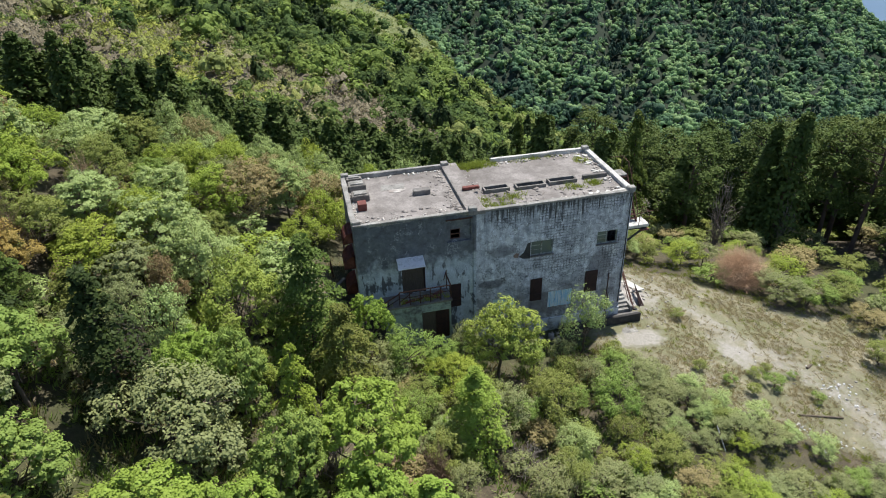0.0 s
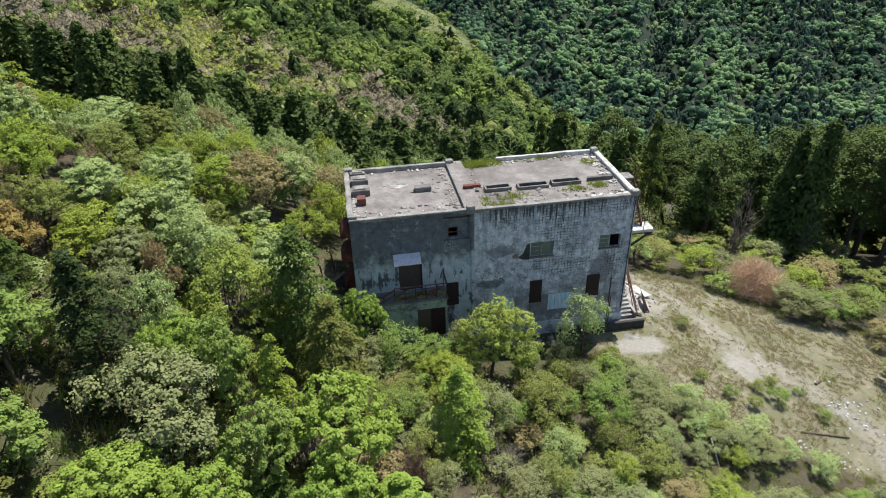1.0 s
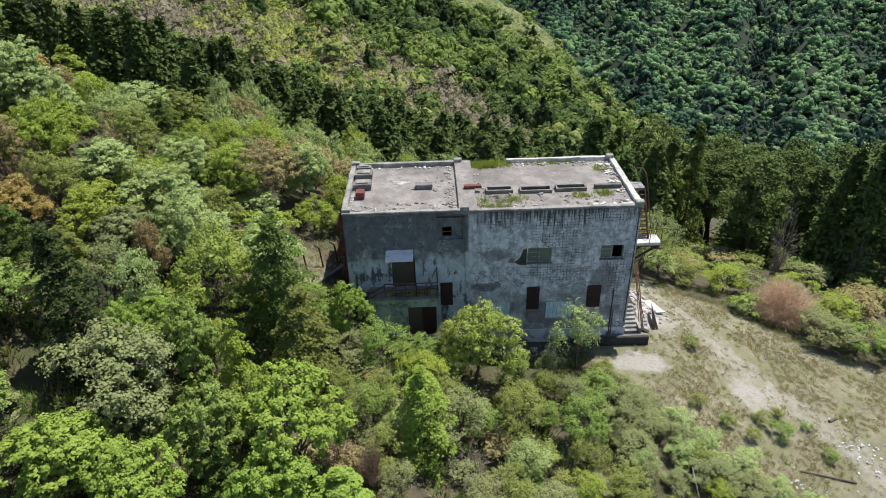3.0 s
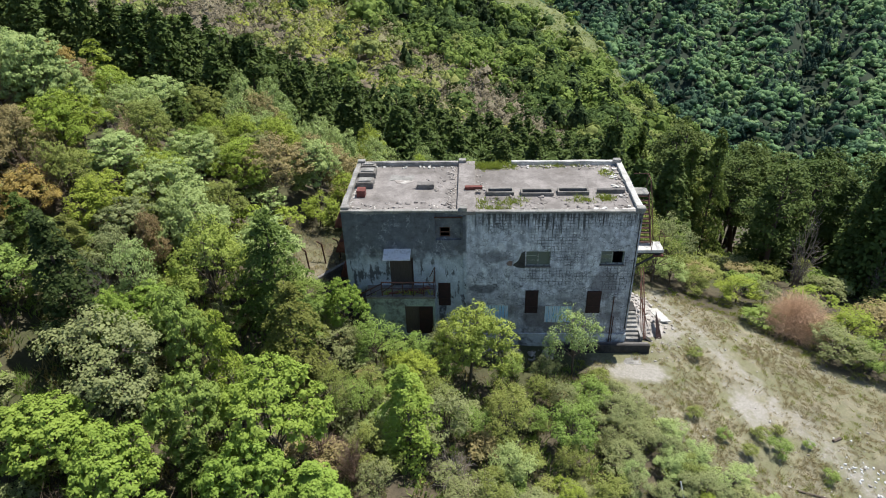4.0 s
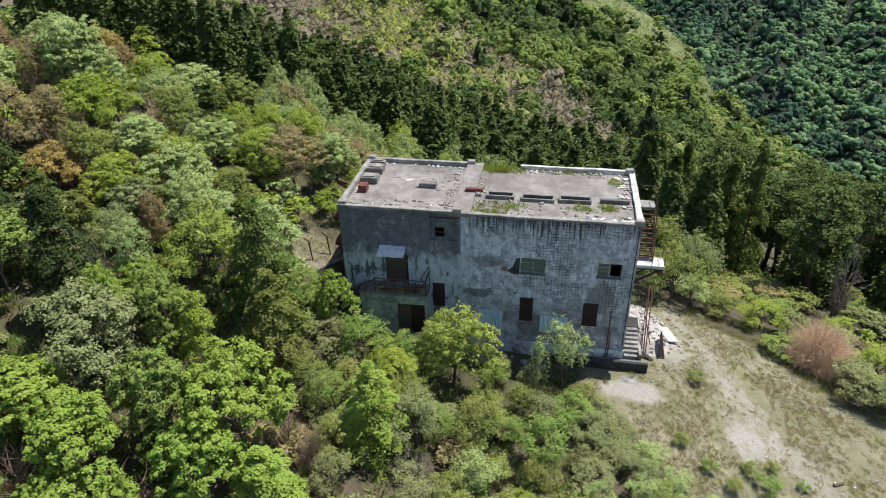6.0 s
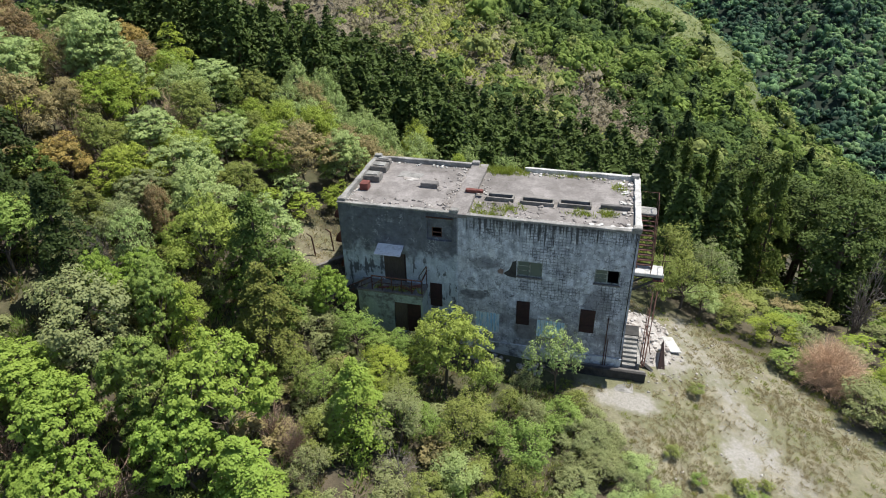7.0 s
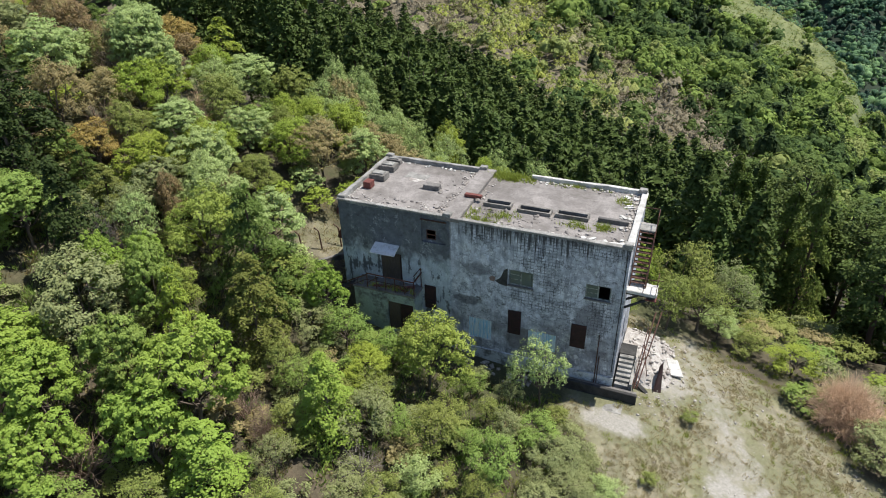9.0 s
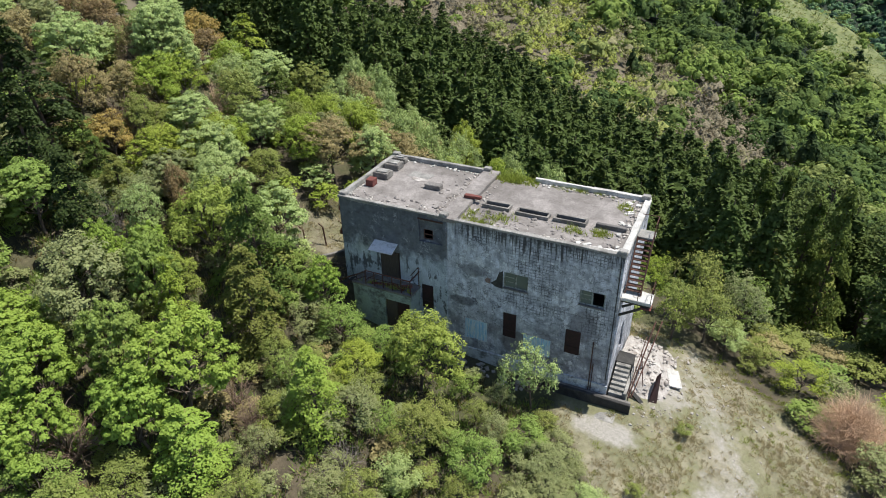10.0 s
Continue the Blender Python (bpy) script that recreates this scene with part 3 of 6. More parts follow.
for name, b in (("parapet", (0.0, 7.0, 0.012, 0.20, FLOOR + 0.08, TOP - 0.03)), ("parapet", (8.1, L, 0.012, 0.20, FLOOR + 0.08, TOP - 0.08)),
                ("parapet", (0.0, 7.0, D - 0.24, D + 0.04, FLOOR + 0.08, TOP)), ("parapet", (8.1, 10.6, D - 0.2, D, FLOOR + 0.08, TOP - 0.25)),
                ("parapet", (10.6, L, D - 0.24, D + 0.04, FLOOR + 0.08, TOP)), ("parapet", (-0.06, 0.26, 0.20, D - 0.24, FLOOR + 0.08, TOP)),
                ("parapet", (L - 0.30, L + 0.06, 0.20, D - 0.24, FLOOR + 0.08, TOP - 0.05))):
    part(name, worn(solid(*b, bevel=0.02), 0.06, 8, 2.6), M["white" if b[0] > 10 and b[3] - b[2] > 1 or b[0] == 10.6 else "parapet"], house)
part("wall_head", solid(0.0, L, -0.003, 0.012, FLOOR, TOP - 0.16), M["facade"], house)
part("coping", worn(solid(0.0, 7.3, -0.12, 0.14, TOP - 0.13, TOP - 0.01, bevel=0.02), 0.03, 7), M["parapet"], house)
part("coping", worn(solid(7.3, L + 0.05, -0.14, 0.14, TOP - 0.20, TOP - 0.06, bevel=0.02), 0.035, 9), M["parapet"], house)
part("cross_beam", worn(solid(7.0, 8.1, -0.14, D + 0.04, FLOOR + 0.08, TOP - 0.05, bevel=0.02), 0.015, 4), M["roof"], house, "broad flat concrete upstand across the roof")
for x, y in ((0.0, 0.02), (0.0, D - 0.36), (7.0, D - 0.3), (7.1, -0.12), (L - 0.5, D - 0.42), (L - 0.42, -0.18)):
    part("corner_post", worn(solid(x, x + 0.5, y, y + 0.42, TOP - 0.1, TOP + 0.16, bevel=0.03), 0.02, 1), M["parapet"], house)
part("lintel_bar", solid(5.62, 7.3, -0.06, 0.14, 8.46, 8.54), M["rust"], house, "rusty steel bar over the recess")

# roof upstands: chimney boxes, open skylight kerbs and a hatch
for x0, x1, y0, y1, h in ((0.32, 1.32, 6.35, 6.85, 0.35), (0.34, 1.46, 5.10, 5.95, 0.42), (0.40, 1.50, 3.55, 4.40, 0.42)):
    b = worn(solid(x0, x1, y0, y1, FLOOR + 0.08, FLOOR + 0.08 + h, bevel=0.03), 0.02, 1)
    ob = part("vent_block", b, M["kerb"], house)
    part("cap", worn(solid(x0 + 0.15, x1 - 0.15, y0 + 0.15, y1 - 0.15, FLOOR + 0.08 + h, FLOOR + 0.16 + h, bevel=0.02), 0.02), M["parapet"], ob)
part("brick_flue", worn(solid(0.62, 1.16, 2.25, 2.85, FLOOR + 0.08, FLOOR + 0.55, bevel=0.02), 0.02), M["red"], house, "small red brick flue")
part("roof_hatch", worn(solid(4.36, 5.44, 3.42, 3.95, FLOOR + 0.08, FLOOR + 0.40, bevel=0.03), 0.02), M["cement"], house)


def kerb(x0, x1, y0, y1, h, material):
    bm = bmesh.new()
    w, z = 0.11, FLOOR + 0.08
    box(bm, x0, x1, y0, y0 + w, z, z + h)
    box(bm, x0, x1, y1 - w, y1, z, z + h)
    box(bm, x0, x0 + w, y0 + w, y1 - w, z, z + h)
    box(bm, x1 - w, x1, y0 + w, y1 - w, z, z + h)
    ob = part("skylight_kerb", worn(bm, 0.02), material, house)
    # near-black slab that stands in for the shade inside the open kerb
    part("opening", solid(x0 + w, x1 - w, y0 + w, y1 - w, z + 0.005, z + 0.03), M["black"], ob)


kerb(8.80, 10.52, 2.45, 3.10, 0.24, M["kerb"])
kerb(10.95, 12.98, 2.35, 3.00, 0.22, M["kerb"])
kerb(13.25, 15.20, 2.45, 3.10, 0.24, M["kerb"])
part("skylight_kerb", worn(solid(15.72, 17.45, 2.70, 2.95, FLOOR + 0.08, FLOOR + 0.34, bevel=0.02), 0.02, 2), M["cement"], house)
part("rusty_trough", worn(solid(7.45, 8.55, 2.75, 3.05, TOP - 0.02, TOP + 0.16, bevel=0.02), 0.015, 2), M["red"], house, "rust-red sheet box lying on the upstand")
part("loose_plaster", worn(solid(2.5, 4.0, 4.8, 5.5, FLOOR + 0.08, FLOOR + 0.10), 0.2, 4, 2.0, keep_z=True), M["parapet"], house, "pale bare patch on the roof")


def window(x0, x1, z0, z1, broken):
    w = part("window", holed_wall(x0, x1, z0, z1, 0.10, 0.16, [(x0 + 0.07, (x0 + x1) / 2 - 0.04, z0 + 0.07, z1 - 0.07), ((x0 + x1) / 2 + 0.04, x1 - 0.07, z0 + 0.07, z1 - 0.07)], lambda u, t, z: (u, t, z)), M["frame"], house, "old grey-green window frame with broken glass")
    mid = (x0 + x1) / 2
    for a, b, there in ((x0 + 0.07, mid - 0.04, True), (mid + 0.04, x1 - 0.07, not broken)):
        if there:
            part("pane", solid(a, b, 0.125, 0.132, z0 + 0.07, z1 - 0.07), M["glass"], w)
    for k in (0.36, 0.66):
        part("glazing_bar", solid(x0 + 0.07, mid - 0.04, 0.11, 0.15, z0 + (z1 - z0) * k - 0.02, z0 + (z1 - z0) * k + 0.02), M["frame"], w)
    part("sill", worn(solid(x0 - 0.05, x1 + 0.05, -0.06, 0.10, z0 - 0.08, z0, bevel=0.01), 0.01), M["cement"], w)


def bare_patch(rim, y, material, label):
    """Plaster broken away in an uneven patch beside a window."""
    bm = bmesh.new()
    low = bm.faces.new([bm.verts.new((x, 0.0, z)) for x, z in rim])
    for v in [g for g in bmesh.ops.extrude_face_region(bm, geom=[low])["geom"] if isinstance(g, bmesh.types.BMVert)]:
        v.co.y -= y
    bmesh.ops.recalc_face_normals(bm, faces=bm.faces)
    part("bare_patch", bm, material, house, label)


bare_patch(((W1[0] - 0.04, W1[2] - 0.15), (W1[0] - 0.04, W1[3] + 0.04), (W1[0] - 0.28, W1[3] - 0.12), (W1[0] - 0.45, W1[2] + 0.42), (W1[0] - 0.82, W1[2] + 0.08), (W1[0] - 0.5, W1[2] - 0.1)), 0.006, M["dark_cement"], "dark patch where the render has broken away")
bare_patch(((W1[0] - 0.86, W1[2] + 0.02), (W1[0] - 0.80, W1[2] + 0.34), (W1[0] - 1.02, W1[2] + 0.42), (W1[0] - 1.2, W1[2] + 0.2), (W1[0] - 1.1, W1[2] + 0.05)), 0.006, M["brick"], "bared reddish brick beside a window")
window(*W1, False)
window(*W2, True)
part("window", holed_wall(*SMALL, 0.17, 0.21, [(SMALL[0] + 0.06, SMALL[1] - 0.06, 7.14, 7.36), (SMALL[0] + 0.06, SMALL[1] - 0.06, 7.44, 7.70)], lambda u, t, z: (u, t, z)), M["rust"], house, "small rusted window grille")
for (x0, x1, z0, z1), out in ((S1, 0.05), (S2, 0.04), (S3, 0.05)):
    sh = part("shutter", worn(solid(x0, x1, -out, 0.02, z0, z1, bevel=0.01), 0.012, 1), M["maroon"], house, "dark maroon steel sheet over an opening")
    part("cross_bar", solid(x0 + 0.03, x1 - 0.03, -out - 0.03, -out, z0 + 0.5, z0 + 0.56), M["maroon"], sh)
for (x0, x1, z0, z1) in (B1, B2):
    n = 7
    board = part("boarded_window", solid(x0, x1, 0.10, 0.13, z0, z1), M["wood"], house, "window closed with flaking pale-blue boards")
    for i in range(n):
        a = x0 + (x1 - x0) * i / n
        part("board", worn(solid(a + 0.01, a + (x1 - x0) / n - 0.01, 0.04 + 0.02 * (i % 2), 0.095, z0 + 0.02, z1 - 0.02), 0.01), M["blue"], board)
door = part("door", solid(UP_DOOR[0], UP_DOOR[1], 0.08, 0.14, UP_DOOR[2], UP_DOOR[3]), M["wood"], house, "dark weathered plank door on the balcony")
for i in range(6):
    a = UP_DOOR[0] + 0.08 + i * 0.225
    part("plank", worn(solid(a, a + 0.21, 0.05, 0.078, UP_DOOR[2] + 0.05, UP_DOOR[3] - 0.06), 0.008), M["wood"], door)
part("door_frame", solid(UP_DOOR[1] - 0.09, UP_DOOR[1], -0.03, 0.05, UP_DOOR[2], UP_DOOR[3]), M["maroon"], door)

# porch with balcony on top
px0, px1, py = 1.3, 5.55, -1.25
PD = (3.66, 5.44, 0.62, 2.82)
part("porch_wall", holed_wall(px0, px1, BASE, 3.45, py, py + 0.2, [PD], lambda u, t, z: (u, t, z)), M["pale_wall"], house, "pale blue-green render of the projecting porch")
part("porch_wall", solid(px1 - 0.2, px1, py + 0.2, 0, BASE, 3.45), M["pale_wall"], house)
part("porch_wall", solid(px0, px0 + 0.2, py + 0.2, 0, BASE, 3.45), M["pale_wall"], house)
part("balcony_slab", worn(solid(px0 - 0.05, px1 + 0.08, py - 0.1, 0, 3.45, 3.60, bevel=0.02), 0.015, 3), M["cement"], house)
pdoor = part("porch_door", solid(PD[0], PD[1], py + 0.13, py + 0.17, PD[2], PD[3]), M["wood"], house, "dark double door with a rusty leaf")
part("leaf", solid(PD[0] + 0.04, 4.5, py + 0.07, py + 0.127, PD[2], PD[3] - 0.05), M["wood"], pdoor)
part("leaf", solid(4.56, PD[1] - 0.04, py + 0.04, py + 0.10, PD[2], PD[3] - 0.05), M["maroon"], pdoor)
rail = part("railing", rod((2.3, py, 4.62), (px1, py, 4.62), 0.045), M["rust"], house, "bent rusty balcony railing")
part("rail", rod((2.3, py, 4.15), (px1, py, 4.2), 0.022), M["rust"], rail)
part("rail", rod((px1, py, 4.62), (px1, 0.0, 4.62), 0.045), M["rust"], rail)
for i in range(6):
    x = 2.3 + i * (px1 - 2.3) / 5
    part("baluster", rod((x, py, 3.6), (x, py, 4.64), 0.034), M["rust"], rail)
for a, b in (((px1, -0.1, 3.6), (px1, -0.1, 5.0)), ((px1, -0.1, 5.0), (px1 - 0.3, -0.6, 4.6)), ((2.3, py, 3.9), (3.1, py, 4.5))):
    part("brace", rod(a, b, 0.03), M["rust"], rail)
part("awning", worn(solid(2.42, 4.12, -0.85, 0.0, -0.015, 0.015, m=Matrix.Translation((0, 0, 6.28)) @ Matrix.Shear("XY", 4, (0, 0)) @ Matrix(((1, 0, 0, 0), (0, 1, 0, 0), (0, 0.36, 1, 0), (0, 0, 0, 1)))), 0.03, 4, 2.5), M["sheet"], house, "pale weathered metal sheet awning")
for x in (2.4, 4.1):
    part("awning_bracket", rod((x, -0.85, 5.95), (x, 0.0, 5.6), 0.02), M["rust"], house)
steps = part("side_stair", worn(solid(1.05, px0, py, -0.25, 1.2, 3.42), 0.01), M["dark_cement"], house, "dark concrete stair down from the balcony")
for i in range(8):
    part("step", worn(solid(1.05 - 0.28 * (i + 1), 1.05 - 0.28 * i, py, -0.25, 1.0, 3.22 - 0.18 * i), 0.01), M["dark_cement"], steps)
part("handrail", rod((2.35, py, 4.55), (-1.1, py, 2.6), 0.045), M["rust"], steps)
part("handrail", rod((2.35, py, 4.2), (-1.1, py, 2.2), 0.025), M["rust"], steps)
for i in range(5):
    x = 1.6 - 0.6 * i
    part("baluster", rod((x, py, 3.2 + (x - 1.0) * 0.56), (x, py, 4.55 + (x - 2.35) * 0.565), 0.02), M["rust"], steps)
part("wall_pipe", rod((16.92, -0.1, -0.9), (16.92, -0.1, 2.8), 0.035), M["rust"], house)
part("wall_pipe", rod((17.05, -0.1, -0.9), (17.05, -0.1, 1.2), 0.03), M["rust"], house)
part("drain_pipe", rod((17.86, -0.08, 0.2), (17.86, -0.08, 8.5), 0.03), M["dark_cement"], house)


def hood(y, z, s):
    """A curved sheet hood over an opening of the side wall."""
    bm = bmesh.new()
    rows = []
    for i in range(7):
        a = radians(90 * i / 6)
        rows.append([bm.verts.new((-0.02 - 0.62 * s * math.sin(a), y + k * 0.7 * s, z + 0.75 * s * math.cos(a))) for k in (-1, 1)])
    for p, q in zip(rows, rows[1:]):
        bm.faces.new((p[0], p[1], q[1], q[0]))
    bm.faces.new([r[0] for r in rows] + [bm.verts.new((-0.02, y - 0.7 * s, z))])
    bmesh.ops.solidify(bm, geom=bm.faces[:], thickness=0.02)
    part("window_hood", worn(bm, 0.02), M["red"], house, "rust-red curved sheet hood")


hood(1.4, 7.4, 1.0)
hood(1.5, 5.6, 1.15)
hood(1.8, 3.5, 1.1)

# steel stair and platform on the sunny side
stair = thing("fire_stair", (18.9, 2, 5.9), "rusty steel fire stair with a cracked concrete landing", "staircase")
part("landing", worn(solid(18.02, 19.66, 0.28, 1.35, 5.82, 6.02, bevel=0.02), 0.04, 4, 2.5), M["white"], stair, "pale broken concrete landing")
part("upper_landing", worn(solid(18.08, 19.0, 2.75, 3.7, 8.52, 8.64, bevel=0.02), 0.03, 2), M["parapet"], stair)
for x in (18.12, 18.96):
    part("stringer", beam((x, 0.80, 6.0), (x, 2.80, 8.60), 0.06, 0.2), M["rust"], stair)
for i in range(11):
    y, z = 0.98 + i * 0.178, 6.22 + i * 0.228
    part("tread", solid(18.15, 18.93, y - 0.12, y + 0.12, z - 0.02, z + 0.02), M["rust"], stair)
for a, b in (((19.0, 0.85, 6.9), (19.0, 2.8, 9.5)), ((19.0, 2.8, 9.5), (19.0, 3.7, 9.6)), ((19.0, 3.7, 9.6), (18.1, 3.7, 9.6))):
    part("handrail", rod(a, b, 0.025), M["rust"], stair)
for y, z in ((0.85, 6.0), (1.8, 7.25), (2.8, 8.6), (3.7, 8.6)):
    part("post", rod((19.0, y, z), (19.0, y, z + 0.97), 0.024), M["rust"], stair)
for a, b in (((19.6, 0.32, 6.0), (19.6, 0.32, 6.9)), ((19.6, 1.3, 6.0), (19.6, 1.3, 6.9)), ((18.1, 0.32, 6.85), (19.9, 0.32, 7.0)), ((19.6, 0.32, 6.9), (19.6, 1.3, 6.85)), ((18.9, 0.32, 6.0), (18.9, 0.32, 6.9))):
    part("rail", rod(a, b, 0.022), M["rust"], stair)
for y in (0.40, 1.25):
    part("bracket", beam((18.02, y, 4.75), (19.5, y, 5.76), 0.09, 0.12), M["dark_cement"], stair)
    part("bracket", beam((18.02, y, 5.75), (19.6, y, 5.75), 0.08, 0.10), M["dark_cement"], stair)
part("red_plate", solid(19.1, 19.68, 0.26, 0.9, 5.56, 5.62), M["red"], stair)

# concrete terrace, steps and what has fallen beside them
terrace = thing("terrace", (17, -0.3, -1.5), "blackened concrete terrace with a low retaining wall", "terrace")
part("retaining_wall", worn(solid(13.4, 19.55, -0.62, -0.40, -2.6, -0.74, bevel=0.02), 0.04, 4, 2.0), M["dark_cement"], terrace)
part("deck", worn(solid(13.5, 19.5, -0.40, -0.13, -2.6, -0.84), 0.02, 2), M["cement"], terrace)
side_steps = thing("entrance_steps", (18.6, 1.0, -0.9), "pale concrete entrance steps with a low side wall", "steps")
for i in range(7):
    part("step", worn(solid(18.12, 18.98, 0.05 + 0.27 * i, 0.05 + 0.27 * (i + 1), -1.6, -0.72 + 0.15 * i, bevel=0.012), 0.012), M["parapet"], side_steps)
# block coloured dark in place of the dim opening above the steps
part("porch_slab", worn(solid(18.04, 19.05, 1.96, 3.0, -2.6, 0.22), 0.02), M["dark_cement"], side_steps)
part("side_wall", worn(solid(19.0, 19.16, -0.05, 2.4, -2.6, -0.45), 0.04, 3, 2.5), M["parapet"], side_steps)


# ---- plants ----
def unit(v):
    return v / np.maximum(np.linalg.norm(v, axis=-1, keepdims=True), 1e-6)


def leaf_quads(at, normal, size, rng, long=1.5):
    """Small bent leaves (or sprays of leaves) at the given places, facing roughly along the normals."""
    n = len(at)
    side = unit(np.cross(normal, rng.normal(size=(n, 3))))
    up = np.cross(normal, side)
    s = (size * rng.uniform(0.6, 1.35, n))[:, None]
    fold = normal * s * rng.uniform(-0.25, 0.05, n)[:, None]
    pts = np.stack([at - up * s * long * 0.5 + fold, at + side * s * 0.5, at + up * s * long * 0.5 + fold, at - side * s * 0.5], 1)
    return pts.reshape(-1, 3), np.arange(4 * n).reshape(-1, 4)


def join(chunks):
    verts, faces, k = [], [], 0
    for v, f in chunks:
        verts.append(v)
        faces.append(f + k)
        k += len(v)
    return np.concatenate(verts), np.concatenate(faces)


def tube(points, radii, sides=6):
    """A tapered limb along points."""
    p = np.asarray(points, dtype=float)
    d = unit(np.gradient(p, axis=0))
    ref = np.where(np.abs(d[:, 2:3]) > 0.9, np.array([[1.0, 0, 0]]), np.array([[0, 0, 1.0]]))
    s = unit(np.cross(d, ref))
    u = np.cross(d, s)
    a = np.linspace(0, 2 * np.pi, sides, endpoint=False)
    ring = p[:, None] + np.asarray(radii)[:, None, None] * (np.cos(a)[None, :, None] * s[:, None] + np.sin(a)[None, :, None] * u[:, None])
    m = len(p)
    i, j = np.meshgrid(np.arange(sides), np.arange(m - 1))
    i, j = i.ravel(), j.ravel()
    return ring.reshape(-1, 3), np.stack([j * sides + i, j * sides + (i + 1) % sides, (j + 1) * sides + (i + 1) % sides, (j + 1) * sides + i], 1)


def limb(a, b, r0, r1, rng, bend=0.12, steps=5, sides=5):
    a, b = np.asarray(a, float), np.asarray(b, float)
    t = np.linspace(0, 1, steps)[:, None]
    p = a + (b - a) * t + rng.normal(size=(steps, 3)) * bend * np.linalg.norm(b - a) * 0.25 * np.sin(np.pi * t)
    return tube(p, np.linspace(r0, r1, steps), sides)


def dome(rng, n, low=-0.35):
    d = unit(rng.normal(size=(n * 4 + 40, 3)))
    return d[d[:, 2] > low][:n]


def broad_mesh(seed, lobes, tufts, per, leaf, tuft=(0.026, 0.046), flat=0.5, low=0.10, top=0.94, airy=0.0, fill=260, spread=1.0):
    """A broad-leaved tree of unit size (one high, radius about 0.4): lobes set round a forked trunk, each a cloud of small leafy tufts, with dim leaves inside."""
    rng = np.random.default_rng(seed)
    crown, wood = [], []
    lean = rng.normal(size=2) * 0.04
    fork = np.array([lean[0], lean[1], 0.28])
    wood.append(limb((0, 0, -0.12), fork, 0.022, 0.015, rng, 0.1, 6, 6))
    mid, half = (low + top) / 2, (top - low) / 2
    bulge = rng.uniform(0, 6.28, 2)
    for i in range(lobes):
        up = 1 - (i + 0.35) / lobes * 1.5
        a = 2.4 * i + rng.normal() * 0.35
        side = math.sqrt(max(0.0, 1 - up * up))
        d = np.array([side * math.cos(a), side * math.sin(a), up])
        out = 1 + 0.16 * math.sin(2 * a + bulge[0]) + 0.12 * math.sin(3 * a + bulge[1])
        rl = rng.uniform(0.13, 0.20) * (1 + 0.3 * (1 - side))
        reach = max(0.05, 0.39 * spread * out * rng.uniform(0.88 - 0.4 * airy, 1.1 + 0.2 * airy) - rl)
        c = np.array([lean[0], lean[1], mid]) + d * np.array([reach, reach, max(0.05, half - rl * 0.8)])
        e = dome(rng, tufts * 2, -0.45)
        e = e[(e * d).sum(1) > -0.35][:tufts]
        n = len(e)
        at = c + e * np.array([rl, rl, rl * 0.85]) * rng.uniform(0.80 - 0.55 * airy, 1.08 + 0.10 * airy, (n, 1))
        rt = rng.uniform(*tuft, n)
        k = rng.integers(int(per * 0.6), int(per * 1.4) + 1, n)
        which = np.repeat(np.arange(n), k)
        g = dome(rng, len(which), -0.35)
        which = which[:len(g)]
        p = at[which] + g * rt[which, None] * np.array([1, 1, flat]) * rng.uniform(0.45, 1.1 + 0.5 * airy, (len(g), 1))
        normal = unit(e[which] * 0.35 + g * 0.55 + np.array([0, 0, 0.45]) + rng.normal(size=g.shape) * 0.28)
        crown.append(leaf_quads(p, normal, leaf, rng))
        wood.append(limb(fork + rng.normal(size=3) * 0.02, c, 0.010, 0.003, rng, 0.3, 4, 3))
        for j in range(0, n, 7):
            wood.append(limb(c, at[j], 0.004, 0.001, rng, 0.3, 3, 3))
        q = unit(rng.normal(size=(fill // lobes, 3)))
        crown.append(leaf_quads(c + q * rl * rng.uniform(0.35, 0.72, (len(q), 1)), unit(q + rng.normal(size=q.shape) * 0.4), leaf * 2.1, rng, 1.2))
    return join(crown), join(wood)


